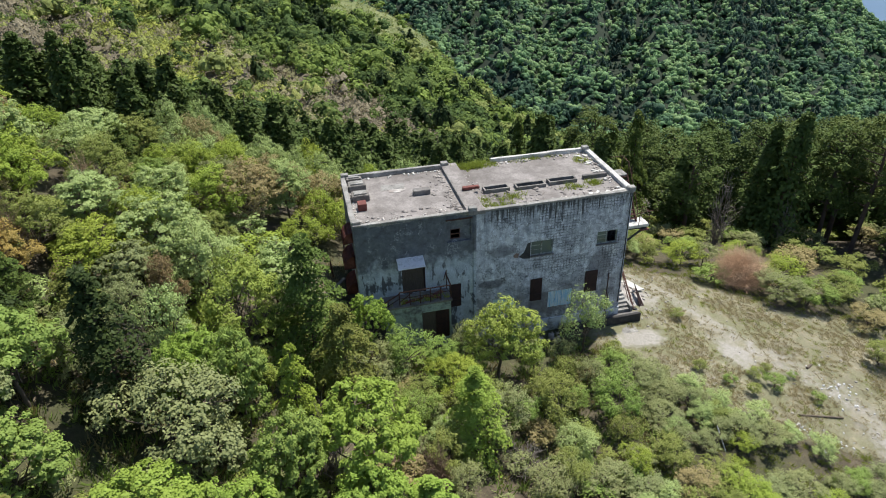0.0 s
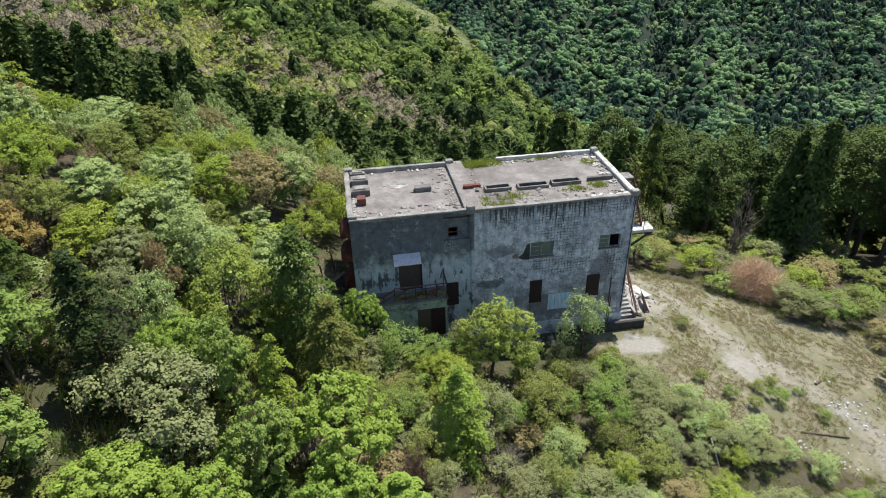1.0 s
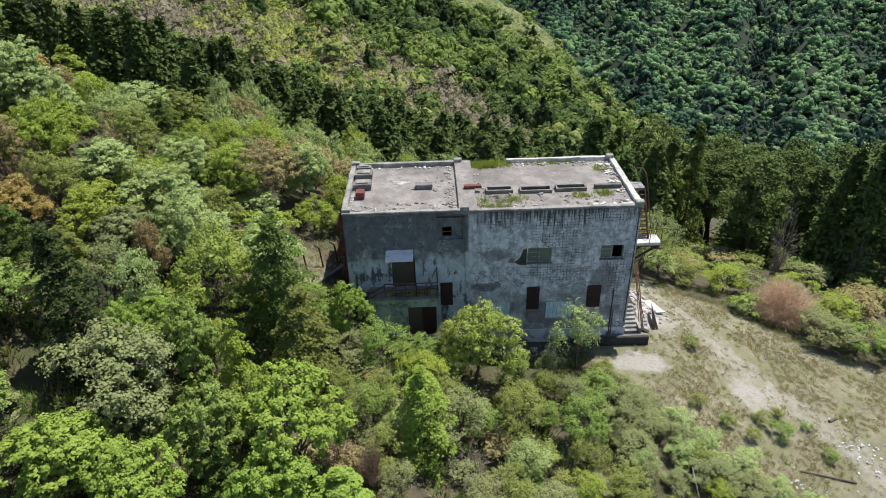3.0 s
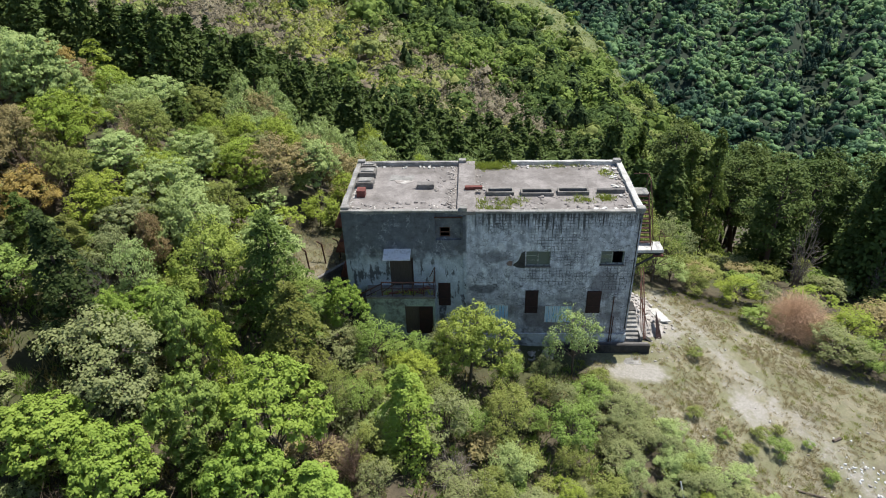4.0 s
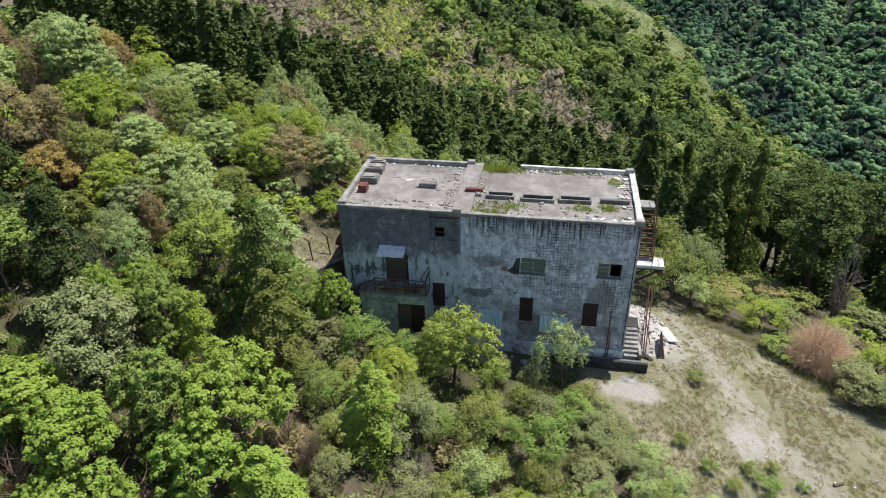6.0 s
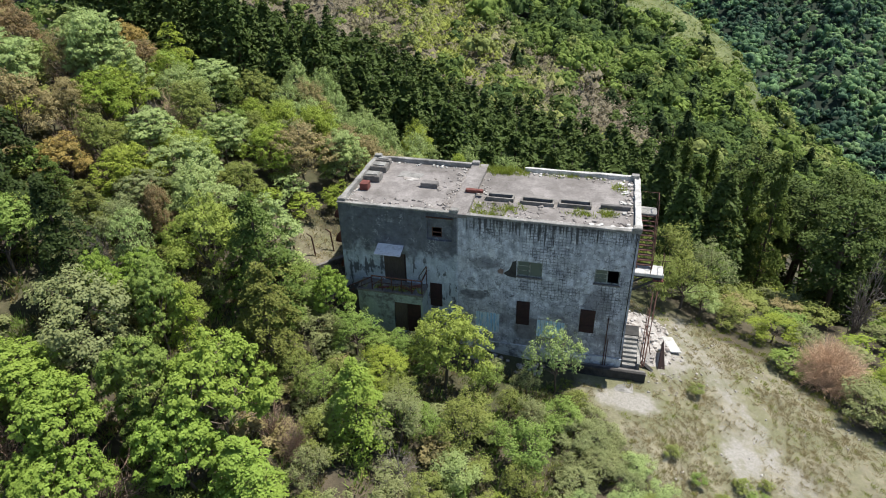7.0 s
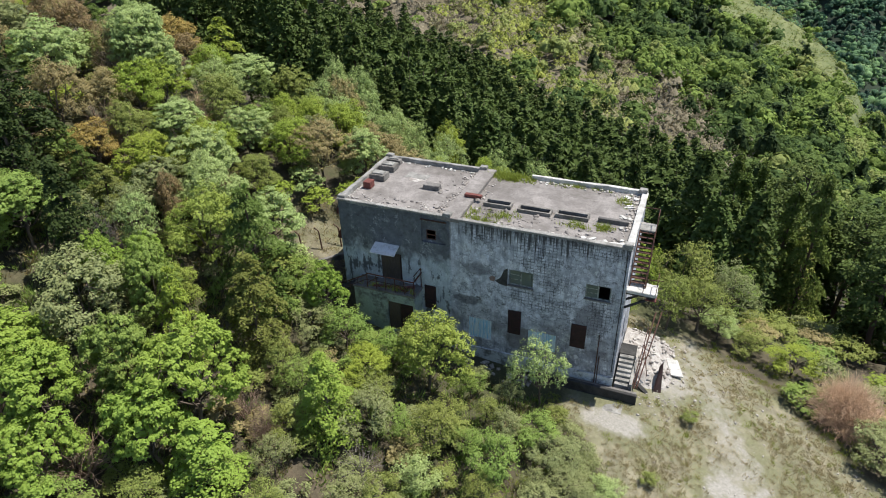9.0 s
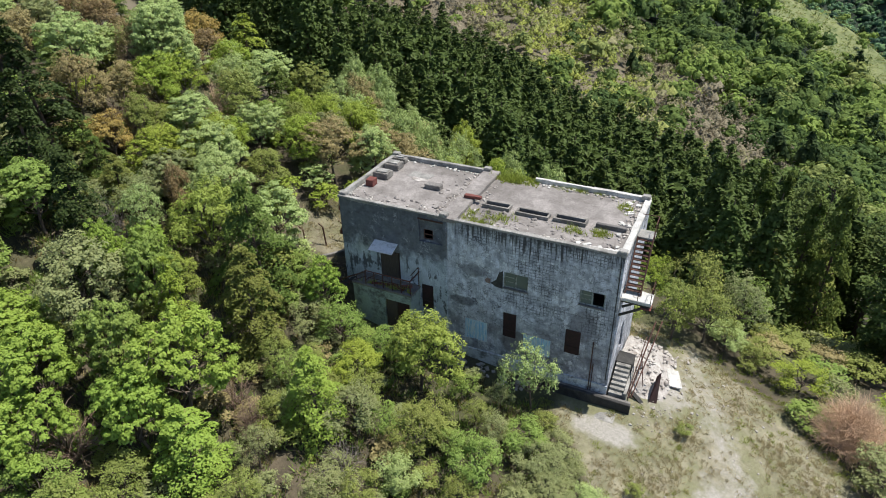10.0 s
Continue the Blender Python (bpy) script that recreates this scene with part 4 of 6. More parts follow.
def pad_mesh(seed, pads, per, leaf, low=0.10, cone=0.5, droop=0.10, tiers=9):
    """A tree whose boughs lie in flat tiers, leafy on top and dark between; cone sets how far it narrows upward."""
    rng = np.random.default_rng(seed)
    crown, wood = [], [tube([(0, 0, -0.12), (0.01, 0, 0.3), (-0.01, 0.01, 0.7), (0, 0, 0.95)], (0.022, 0.017, 0.010, 0.002), 6)]
    for i in range(pads):
        f = float(np.clip(round(i / pads * tiers) / tiers + rng.normal() * 0.016, 0, 0.99))
        z = low + (0.93 - low) * f
        a = 2.4 * i + rng.normal() * 0.3
        wide = 0.40 * (cone * (1 - max(f, 0)) ** 0.8 + (1 - cone) * math.sqrt(max(0.02, 1 - (1.5 * f - 0.55) ** 2)))
        rp = rng.uniform(0.11, 0.15) * (0.45 + wide / 0.40 * 0.6)
        reach = max(0.0, wide * rng.uniform(0.8, 1.12) - rp * 1.25)
        out = np.array([math.cos(a), math.sin(a), 0])
        across = np.array([-out[1], out[0], 0])
        on = np.array([0, 0, z])
        c = on + out * reach
        n = int(per * rng.uniform(0.7, 1.3))
        along = rng.uniform(-0.75, 1.25, n)
        half = rp * 0.80 * np.sqrt(np.clip(1 - ((along - 0.1) / 1.2) ** 2, 0.03, 1)) * (1 - 0.18 * along)
        sway = rng.uniform(-1, 1, n)
        p = c + out * (along * rp)[:, None] + across * (sway * half)[:, None]
        p[:, 2] += rng.normal(size=n) * 0.006 - droop * rp * np.clip(along, 0, 2) ** 2 - 0.022 * sway ** 2
        normal = unit(np.array([0, 0, 0.9]) + out * 0.25 + rng.normal(size=p.shape) * 0.33)
        crown.append(leaf_quads(p, normal, leaf, rng))
        wood.append(limb(on - (0, 0, 0.04), c, 0.006, 0.002, rng, 0.2, 4, 3))
    return join(crown), join(wood)


def tier_mesh(seed, tiers, per, leaf, droop=0.12, arms=7, base=0.16, width=0.27, slim=1.0, boughs=True):
    """A conifer of unit height: whorls of boughs, each a flat spray, narrowing to the tip."""
    rng = np.random.default_rng(seed)
    crown, wood = [], [tube([(0, 0, -0.12), (0, 0, 0.3), (0.005, 0, 0.7), (0, 0, 0.99)], (0.024, 0.019, 0.011, 0.002), 7)]
    for i in range(tiers):
        f = (i + rng.uniform(-0.3, 0.3)) / tiers
        z = base + (0.97 - base) * f
        reach = width * (1 - f) ** slim * rng.uniform(0.8, 1.12) + 0.015
        turn = rng.uniform(0, 6.28)
        for k in range(arms):
            a = turn + 6.283 * k / arms + rng.normal() * 0.2
            out = np.array([np.cos(a), np.sin(a), 0])
            ln = reach * rng.uniform(0.7, 1.15)
            t = rng.uniform(0.12, 1.0, per) ** 0.7
            across = np.cross(out, (0, 0, 1.0))
            at = np.array([0, 0, z]) + out * (t * ln)[:, None] + across * (rng.normal(size=per) * 0.28 * ln * (1.1 - t * 0.6))[:, None]
            at[:, 2] += 0.03 * (1 - f) - droop * t * ln * 1.6 + rng.normal(size=per) * 0.008
            normal = unit(np.array([0, 0, 0.8]) + out * 0.35 + rng.normal(size=(per, 3)) * 0.38)
            crown.append(leaf_quads(at, normal, leaf, rng, 2.0))
            if boughs and k % 3 == 0:
                wood.append(limb((0, 0, z), np.array([0, 0, z - droop * ln]) + out * ln * 0.8, 0.005, 0.0015, rng, 0.1, 3, 4))
    return join(crown), join(wood)


def pine_mesh(seed, pads, per, leaf):
    """A tall pine of unit height: bare leaning trunk, dead stubs, and flat pads of needles above."""
    rng = np.random.default_rng(seed)
    bend = rng.normal(size=2) * 0.05
    spine = np.array([(0, 0, -0.12), (bend[0] * 0.5, bend[1] * 0.5, 0.3), (bend[0], bend[1], 0.65), (bend[0] * 0.8, bend[1], 0.97)])
    crown, wood = [], [tube(spine, (0.021, 0.017, 0.011, 0.002), 7)]
    for i in range(pads):
        f = i / pads
        z = 0.36 + 0.6 * f + rng.normal() * 0.015
        on = np.array([np.interp(z, spine[:, 2], spine[:, 0]), np.interp(z, spine[:, 2], spine[:, 1]), z])
        a = rng.uniform(0, 6.283)
        reach = (0.05 + 0.17 * np.sin(np.pi * min(1, 0.22 + 0.78 * f)) ** 0.8) * rng.uniform(0.55, 1.15)
        c = on + np.array([np.cos(a) * reach, np.sin(a) * reach, 0.03])
        rc = rng.uniform(0.065, 0.115)
        d = dome(rng, per, -0.3)
        at = c + d * np.array([rc, rc, rc * 0.5]) * rng.uniform(0.5, 1.05, (len(d), 1))
        crown.append(leaf_quads(at, unit(d * 0.5 + np.array([0, 0, 0.7]) + rng.normal(size=d.shape) * 0.4), leaf, rng, 1.5))
        if i % 2 == 0:
            wood.append(limb(on - (0, 0, 0.02), c, 0.006, 0.002, rng, 0.2, 3, 3))
    for i in range(6):
        z = rng.uniform(0.15, 0.42)
        a = rng.uniform(0, 6.283)
        wood.append(limb((bend[0] * z, bend[1] * z, z), (np.cos(a) * 0.09, np.sin(a) * 0.09, z + rng.uniform(-0.02, 0.05)), 0.004, 0.001, rng, 0.3, 4, 4))
    return join(crown), join(wood)


def twig_mesh(seed, n, spread=0.5, fork=3, thick=1.0):
    """A leafless bush of unit height."""
    rng = np.random.default_rng(seed)
    wood = []
    for i in range(n):
        d = dome(rng, 1, 0.15)[0]
        tip = d * np.array([spread, spread, 0.9]) * rng.uniform(0.7, 1.05) + np.array([0, 0, 0.1])
        wood.append(limb(rng.normal(size=3) * (0.05, 0.05, 0), tip, 0.010 * thick, 0.002 * thick, rng, 0.3, 4, 3))
        for k in range(fork):
            b = tip * rng.uniform(0.45, 0.9)
            wood.append(limb(b, b + unit(d + rng.normal(size=3) * 0.7) * rng.uniform(0.15, 0.34), 0.005 * thick, 0.001 * thick, rng, 0.3, 3, 3))
    return join(wood)


def stock(name, meshes, leaf_kinds):
    """Leaf and wood meshes of one kind of tree, one pair for each shape and leaf colour."""
    out = {}
    for kind in leaf_kinds:
        out[kind] = []
        for crown, wood in meshes:
            cm = mesh_from(name + "_crown", crown[0], crown[1], LEAF[kind])
            wm = mesh_from(name + "_trunk", wood[0], wood[1], M["pine_bark"] if kind in ("needle", "fir", "pine", "shade_dark") else M["bark"], smooth=True)
            out[kind].append((cm, wm))
    return out


BROAD = [broad_mesh(11 + i, 12, 26, 46, 0.0158, (0.028, 0.048), 0.6, fill=520, spread=(1.0, 1.08, 0.94, 1.04)[i]) for i in range(4)]
SILVER = [broad_mesh(31 + i, 13, 17, 46, 0.0175, (0.040, 0.064), 0.40, 0.08, 0.95, 0.10, 380) for i in range(3)]
FINE = [broad_mesh(36 + i, 11, 34, 26, 0.0140, (0.028, 0.052), 0.8, 0.05, 0.95, 0.25, 420, 1.04) for i in range(3)]
LOOSE = [broad_mesh(41 + i, 10, 26, 16, 0.0150, (0.030, 0.058), 0.8, 0.06, 0.96, 0.5, 180, 1.06) for i in range(4)]
SHRUB = [broad_mesh(51 + i, 9, 24, 19, 0.0185, (0.035, 0.070), 0.8, 0.02, 0.94, 0.5, 150, 1.1) for i in range(4)]
SCRUB = [broad_mesh(56 + i, 7, 13, 10, 0.0350, (0.05, 0.09), 0.7, 0.02, 0.90, 0.35, 60, 1.1) for i in range(4)]
LIGHT = [broad_mesh(61 + i, 9, 16, 16, 0.0290, (0.038, 0.062), 0.6, 0.04, 0.94, 0.1, 150) for i in range(4)]
CEDAR = [tier_mesh(71 + i, 25, 20, 0.0215, 0.34, 8, 0.05, 0.30, 0.70, False) for i in range(4)]
FAR_CEDAR = [tier_mesh(76 + i, 13, 7, 0.0430, 0.34, 6, 0.22, 0.30, 0.70, False)[0] for i in range(5)]
FIR = [pad_mesh(81 + i, 44, 130, 0.0205, 0.06, 0.75, 0.45, 11) for i in range(3)]
LAYERED = [pad_mesh(86 + i, 46, 150, 0.0185, 0.05, 0.40, 0.34, 8) for i in range(4)]
PINE = [pine_mesh(91 + i, 34, 130, 0.0150) for i in range(4)]
TREES = {
    "broad": stock("broad", BROAD, ("bright", "fresh", "pale", "lime", "olive", "grey", "red")),
    "silver": stock("silver", SILVER, ("pale", "fresh")),
    "fine": stock("fine", FINE, ("lime", "olive", "pale", "red", "rusty", "yellow", "orange", "grey")),
    "layered": stock("layered", LAYERED, ("bright", "lime", "olive", "fresh", "moss", "fir")),
    "loose": stock("loose", LOOSE, ("lime", "olive", "grey", "rusty", "fresh", "pale", "red", "yellow")),
    "shrub": stock("shrub", SHRUB, ("fresh", "olive", "grey", "lime", "bright", "red", "rusty", "weed", "pale")),
    "scrub": stock("scrub", SCRUB, ("fresh", "olive", "lime", "pale", "grey", "rusty")),
    "light": stock("light", LIGHT, ("bright", "fresh", "pale", "lime", "olive", "grey", "rusty")),
    "cedar": stock("cedar", CEDAR, ("needle",)),
    "fir": stock("fir", FIR, ("needle", "fir", "shade_dark")),
    "pine": stock("pine", PINE, ("pine", "needle")),
}
WORDS = {"bright": "bright spring-green", "fresh": "fresh green", "pale": "pale silvery-green", "lime": "yellow-green", "olive": "olive-green",
         "grey": "grey-green", "rusty": "russet young", "red": "reddish-brown", "needle": "dark green", "fir": "deep green", "pine": "dark green", "weed": "weedy green",
         "yellow": "yellowish-olive", "shade_dark": "shade-darkened green", "orange": "orange-brown young", "moss": "dark mossy-green"}
FORM = {"broad": ("broadleaf_tree", "rounded broadleaf tree with %s foliage on the slope", "tree"), "layered": ("maple_tree", "maple with layered %s foliage", "tree"),
        "silver": ("broadleaf_tree", "spreading broadleaf tree with %s leaf sprays", "tree"), "fine": ("broadleaf_tree", "fine-twigged tree with feathery %s foliage", "tree"),
        "loose": ("young_tree", "loose young tree with airy %s leaves", "tree"), "shrub": ("shrub", "low shrub with %s leaves", "shrub"), "scrub": ("bush", "low bush with %s leaves filling the gaps between trees", "bush"),
        "light": ("broadleaf_tree", "broadleaf tree with %s foliage in the wood", "tree"), "cedar": ("cedar_tree", "slender conical cedar with %s needles in a dense stand", "tree"),
        "fir": ("fir_tree", "fir with tiered %s boughs", "tree"), "pine": ("pine_tree", "tall pine with bare trunk and %s needle pads", "tree")}
STAND, FAR_STAND = [], []
dice = np.random.default_rng(5)


def plant(form, leaf, x, y, top=None, tall=5.0, wide=None, sink=0.0):
    """One tree, standing on the ground at x, y; top is the height of its crown's top in the world."""
    z = z_at(x, y) - sink
    if top is not None:
        tall = max(top - z, 0.8)
    wide = wide or tall * 0.8
    if form == "far_cedar":
        v, f = FAR_CEDAR[int(dice.integers(len(FAR_CEDAR)))]
        turn = np.array(Matrix.Rotation(dice.uniform(0, 6.283), 3, "Z"))
        FAR_STAND.append((v @ turn.T * (wide / 0.45, wide / 0.45, tall) + (x, y, z), f))
        STAND.append((x, y, wide))
        return
    name, words, category = FORM[form]
    choice = TREES[form][leaf]
    crown, wood = choice[int(dice.integers(len(choice)))]
    tree = thing(name, (x, y, z), words % WORDS[leaf], category)
    turn = dice.uniform(0, 360)
    size = (wide / 0.8, wide / 0.8, tall / (0.97 if form in ("cedar", "pine") else 0.92))
    if form in ("cedar", "pine"):
        size = (wide / 0.45, wide / 0.45, tall)
    tree.matrix_basis = pose(x, y, z, dice.normal() * 2, dice.normal() * 2, turn) @ Matrix.Diagonal((*size, 1))
    for piece, me in (("trunk", wood), ("crown", crown)):
        ob = new(piece, me)
        ob.parent = tree
    STAND.append((x, y, wide))
    return tree


def bare(x, y, tall, wide, leafless, label):
    z = z_at(x, y)
    ob = new("bare_bush", leafless)
    ob.matrix_basis = pose(x, y, z, 0, 0, dice.uniform(0, 360)) @ Matrix.Diagonal((wide, wide, tall, 1))
    STAND.append((x, y, wide))
    return tagged(ob, label, "bush")


# trees that stand out, by the house and on the near slope
plant("silver", "pale", -21.1, 7.9, 17.9, wide=4.4)
plant("silver", "pale", -19.6, 8.1, 16.0, wide=4.0)
plant("silver", "pale", -16.8, 14.5, 13.1, wide=4.8)
plant("layered", "lime", -24.9, 21.3, 14.3, wide=5.2)
plant("silver", "pale", -14.4, 2.9, 12.9, wide=4.3)
plant("silver", "pale", -11.2, 6.2, 11.6, wide=3.6)
plant("fine", "lime", -8.9, 8.0, 10.5, wide=4.3)
plant("fine", "pale", -9.9, 17.2, 9.2, wide=4.0)
plant("fine", "rusty", -6.4, 22.8, 5.2, wide=3.4)
plant("fine", "pale", -8.0, -1.7, 11.3, wide=4.6)
plant("fine", "lime", -13.6, -0.9, 12.0, wide=4.3)
plant("fine", "red", -9.8, -3.6, 10.8, wide=2.0)
plant("fine", "orange", -17.2, -2.0, 12.6, wide=3.2)
plant("layered", "fir", -3.0, -4.6, 11.6, wide=5.2)
plant("fine", "yellow", -6.3, -4.7, 10.7, wide=4.3)
plant("loose", "pale", -9.5, -6.9, 10.9, wide=3.0)
plant("fine", "grey", -9.0, -12.2, 10.2, wide=5.4)
plant("broad", "bright", -8.2, -10.7, 10.4, wide=2.5)
plant("broad", "fresh", -6.4, -9.9, 9.8, wide=3.1)
plant("layered", "lime", -4.1, -10.7, 9.3, wide=2.9)
plant("layered", "moss", -1.5, -7.7, 8.8, wide=4.4)
plant("broad", "bright", -0.0, -2.8, 5.8, wide=2.4)
plant("loose", "grey", 0.0, -4.4, 3.6, wide=3.2)
plant("broad", "bright", -9.1, -15.4, 8.7, wide=4.6)
plant("broad", "fresh", -4.5, -13.9, 8.6, wide=3.6)
plant("broad", "bright", -1.1, -13.7, 8.3, wide=5.0)
plant("broad", "bright", -1.3, -15.9, 6.7, wide=4.0)
plant("layered", "bright", 1.1, -16.0, 5.3, wide=4.4)
plant("layered", "bright", 4.7, -10.6, 5.9, wide=4.1)
plant("fine", "yellow", 7.7, -4.5, 5.0, wide=4.6)
plant("loose", "pale", 14.2, -2.7, 3.9, wide=3.1)
plant("loose", "fresh", 2.0, -4.2, 4.0, wide=3.2)
plant("loose", "olive", 10.0, -9.0, 2.8, wide=3.0)
plant("silver", "fresh", -15.2, -9.6, 12.5, wide=4.4)
plant("broad", "fresh", -14.6, -14.7, 10.8, wide=4.3)
plant("fir", "shade_dark", -11.5, -9.2, 13.9, wide=4.9)
plant("fine", "olive", -8.4, 3.4, 9.4, wide=3.4)
plant("fine", "lime", -8.1, 18.3, 6.3, wide=3.8)
plant("loose", "lime", 25.1, 25.4, -3.7, wide=4.4)
plant("layered", "olive", 30.7, 25.1, -0.8, wide=5.0)
plant("loose", "olive", 22.6, 22.2, -3.7, wide=4.2)
plant("layered", "moss", 27.0, 22.1, 1.2, wide=5.0)
plant("loose", "grey", -11.7, -4.9, 10.6, wide=2.8)
plant("layered", "moss", -13.9, -4.8, 11.2, wide=3.4)
plant("shrub", "fresh", 13.3, -9.0, 1.9, wide=3.0)
plant("broad", "bright", -4.6, -19.4, 6.6, wide=3.6)
plant("silver", "pale", -24.9, 3.0, tall=6.2, wide=5)
plant("silver", "pale", -22.2, 9.0, tall=6.5, wide=5)
plant("fine", "rusty", -23.9, 6.9, tall=5.5, wide=3)
plant("fir", "shade_dark", -20.4, -4.1, tall=9.0, wide=6.2)
plant("fine", "lime", -18.6, 3.8, tall=5.0, wide=4)
plant("fine", "rusty", -20.2, 2.0, tall=4.4, wide=3.4)
plant("fine", "lime", 4.6, -6.4, tall=3.0, wide=3.2)
plant("loose", "grey", 6.5, -9.7, tall=3.6, wide=3.4)
plant("shrub", "fresh", -3.6, -20.6, tall=3.2, wide=3)
plant("shrub", "fresh", 14.8, -5.6, tall=2.0, wide=2.6)
plant("loose", "olive", 5.7, -7.6, tall=2.8, wide=2.8)
plant("fine", "rusty", -30.0, 2.0, tall=5.0, wide=4)
plant("fir", "shade_dark", -17.0, -8.0, tall=8.5, wide=5.4)
plant("shrub", "grey", 16.9, -6.7, tall=1.6, wide=2.4)
plant("shrub", "olive", 14.9, -12.5, tall=1.6, wide=2.4)
plant("shrub", "grey", 10.5, -13.7, tall=1.8, wide=2.8)
plant("loose", "grey", 7.4, -13.9, tall=2.4, wide=3)
plant("shrub", "lime", 17.8, -15.8, tall=2.0, wide=3)
plant("shrub", "grey", 21.6, -12.2, tall=1.6, wide=2.6)
plant("shrub", "olive", 19.4, -10.1, tall=1.2, wide=1.6)
plant("shrub", "rusty", 15.4, -14.6, tall=1.4, wide=2.4)
plant("shrub", "lime", 22.2, -16.8, tall=1.4, wide=2.6)
plant("shrub", "olive", 35.3, -6.4, tall=2.0, wide=2.6)
plant("broad", "olive", -14.5, 17.5, tall=5.4, wide=4.0)
plant("fine", "rusty", -5.0, 14.0, tall=4.8, wide=4.0)
plant("fine", "rusty", -1.5, 13.0, tall=4.4, wide=4.0)
plant("loose", "pale", 2.0, 12.0, tall=4.2, wide=4.0)
plant("shrub", "lime", 35.4, 4.6, tall=2.8, wide=4.2)
plant("shrub", "lime", 29.2, 9.6, tall=2.4, wide=3.4)
plant("shrub", "grey", 33.4, 1.9, tall=2.4, wide=4.0)
plant("shrub", "fresh", 35.4, 1.0, tall=2.4, wide=3.6)
plant("shrub", "olive", 26.3, 10.6, tall=2.2, wide=3.0)
plant("shrub", "pale", 24.2, 11.0, tall=2.6, wide=3.2)
plant("shrub", "olive", 38.5, 1.5, tall=2.4, wide=3.6)
plant("shrub", "rusty", 38.0, -2.5, tall=1.8, wide=3.0)
plant("shrub", "olive", 41.0, -3.0, tall=2.4, wide=3.4)
plant("loose", "olive", 20.6, 9.8, tall=4.6, wide=3.6)
plant("loose", "olive", 22.6, 11.0, tall=4.8, wide=4.0)
plant("loose", "olive", 21.5, 13.5, tall=6.0, wide=4.4)
plant("loose", "grey", 24.5, 14.5, tall=5.4, wide=4.2)
plant("loose", "fresh", 25.5, 17.0, tall=5.0, wide=4.0)
plant("shrub", "fresh", -2.2, -1.6, tall=2.4, wide=2.8)
plant("shrub", "lime", -3.4, 7.6, tall=2.6, wide=2.8)
plant("shrub", "fresh", -1.2, -2.6, tall=2.2, wide=2.2)
plant("shrub", "fresh", 4.6, -3.6, tall=2.2, wide=2.4)
for x, y, s in ((16.4, -4.9, 1.2), (17.9, -6.4, 1.0), (19.0, -7.9, 1.3), (20.2, -9.2, 1.1), (21.8, -10.6, 1.4), (23.4, -11.9, 1.0), (17.2, -8.4, 1.5), (18.6, -9.9, 1.3), (15.6, -6.6, 1.6), (20.0, -11.4, 1.5), (25.0, -12.8, 1.2), (15.9, -9.9, 1.6)):
    plant("shrub", ("grey", "olive", "pale", "grey")[int(x * 10) % 4], x, y, tall=s, wide=s * 1.6)
bare(31.9, 5.0, 3.7, 4.4, mesh_from("bare_bush", *twig_mesh(17, 420, 0.52, 9, 0.5), M["russet_twig"]), "domed bush of fine russet-brown twigs in bud")
bare(-4.3, -18.3, 3.6, 3.6, mesh_from("bare_bush", *twig_mesh(7, 60, 0.5), M["brown_twig"]), "leafless brown bush with dense fine twigs")
bare(-2.8, -12.2, 5.4, 2.4, mesh_from("bare_bush", *twig_mesh(8, 40, 0.45), M["grey_twig"]), "leafless grey bush among green trees")
bare(0.2, -11.6, 3.2, 2.6, mesh_from("bare_bush", *twig_mesh(9, 44, 0.5), M["brown_twig"]), "leafless brown bush with dense fine twigs")
bare(7.0, -11.8, 2.2, 2.6, mesh_from("bare_bush", *twig_mesh(10, 40, 0.5), M["grey_twig"]), "leafless grey bush among green trees")
bare(-8.6, -18.6, 3.2, 2.6, mesh_from("bare_bush", *twig_mesh(12, 44, 0.5), M["brown_twig"]), "leafless brown bush with dense fine twigs")
for x, y, tall, wide, kind in ((-17.7, -0.6, 4.6, 3.0, "brown_twig"), (-15.0, 4.1, 4.6, 2.8, "grey_twig"), (-10.9, -8.2, 5.0, 2.2, "grey_twig"), (-22.7, 5.9, 4.6, 3.0, "brown_twig"), (-15.4, 6.6, 4.6, 2.4, "russet_twig"), (-13.0, 20.5, 5.0, 3.4, "grey_twig"), (2.0, -12.6, 3.4, 2.0, "brown_twig")):
    bare(x, y, tall, wide, mesh_from("bare_bush", *twig_mesh(int(x * 10) % 97, 110, 0.46, 6, 0.6), M[kind]), "leafless bush of fine %s twigs among green trees" % kind.split("_")[0])
bare(37.0, 15.5, 9.0, 4.0, mesh_from("bare_bush", *twig_mesh(14, 30, 0.3), M["grey_twig"]), "leafless grey tree at the edge of the pine wood")
bare(43.0, 13.5, 8.0, 3.6, mesh_from("bare_bush", *twig_mesh(15, 30, 0.3), M["grey_twig"]), "leafless grey tree at the edge of the pine wood")
bare(-9.5, 17.0, 5.0, 3.0, mesh_from("bare_bush", *twig_mesh(13, 50, 0.4), M["grey_twig"]), "leafless grey bush among green trees")


def scatter(x0, x1, y0, y1, gap, choose, keep, clear=0.55):
    """Plants over a stretch of land, unevenly, leaving what stands there already its room."""
    y = y0
    while y < y1:
        x = x0 + dice.uniform(0, gap)
        while x < x1:
            px, qy = x + dice.uniform(-0.45, 0.45) * gap, y + dice.uniform(-0.45, 0.45) * gap
            if keep(px, qy):
                form, leaf, tall, wide = choose(px, qy)
                if all((px - a) ** 2 + (qy - b) ** 2 > (clear * (wide + w) / 2) ** 2 for a, b, w in STAND):
                    plant(form, leaf, px, qy, tall=tall, wide=wide)
            x += gap
        y += gap * 0.9


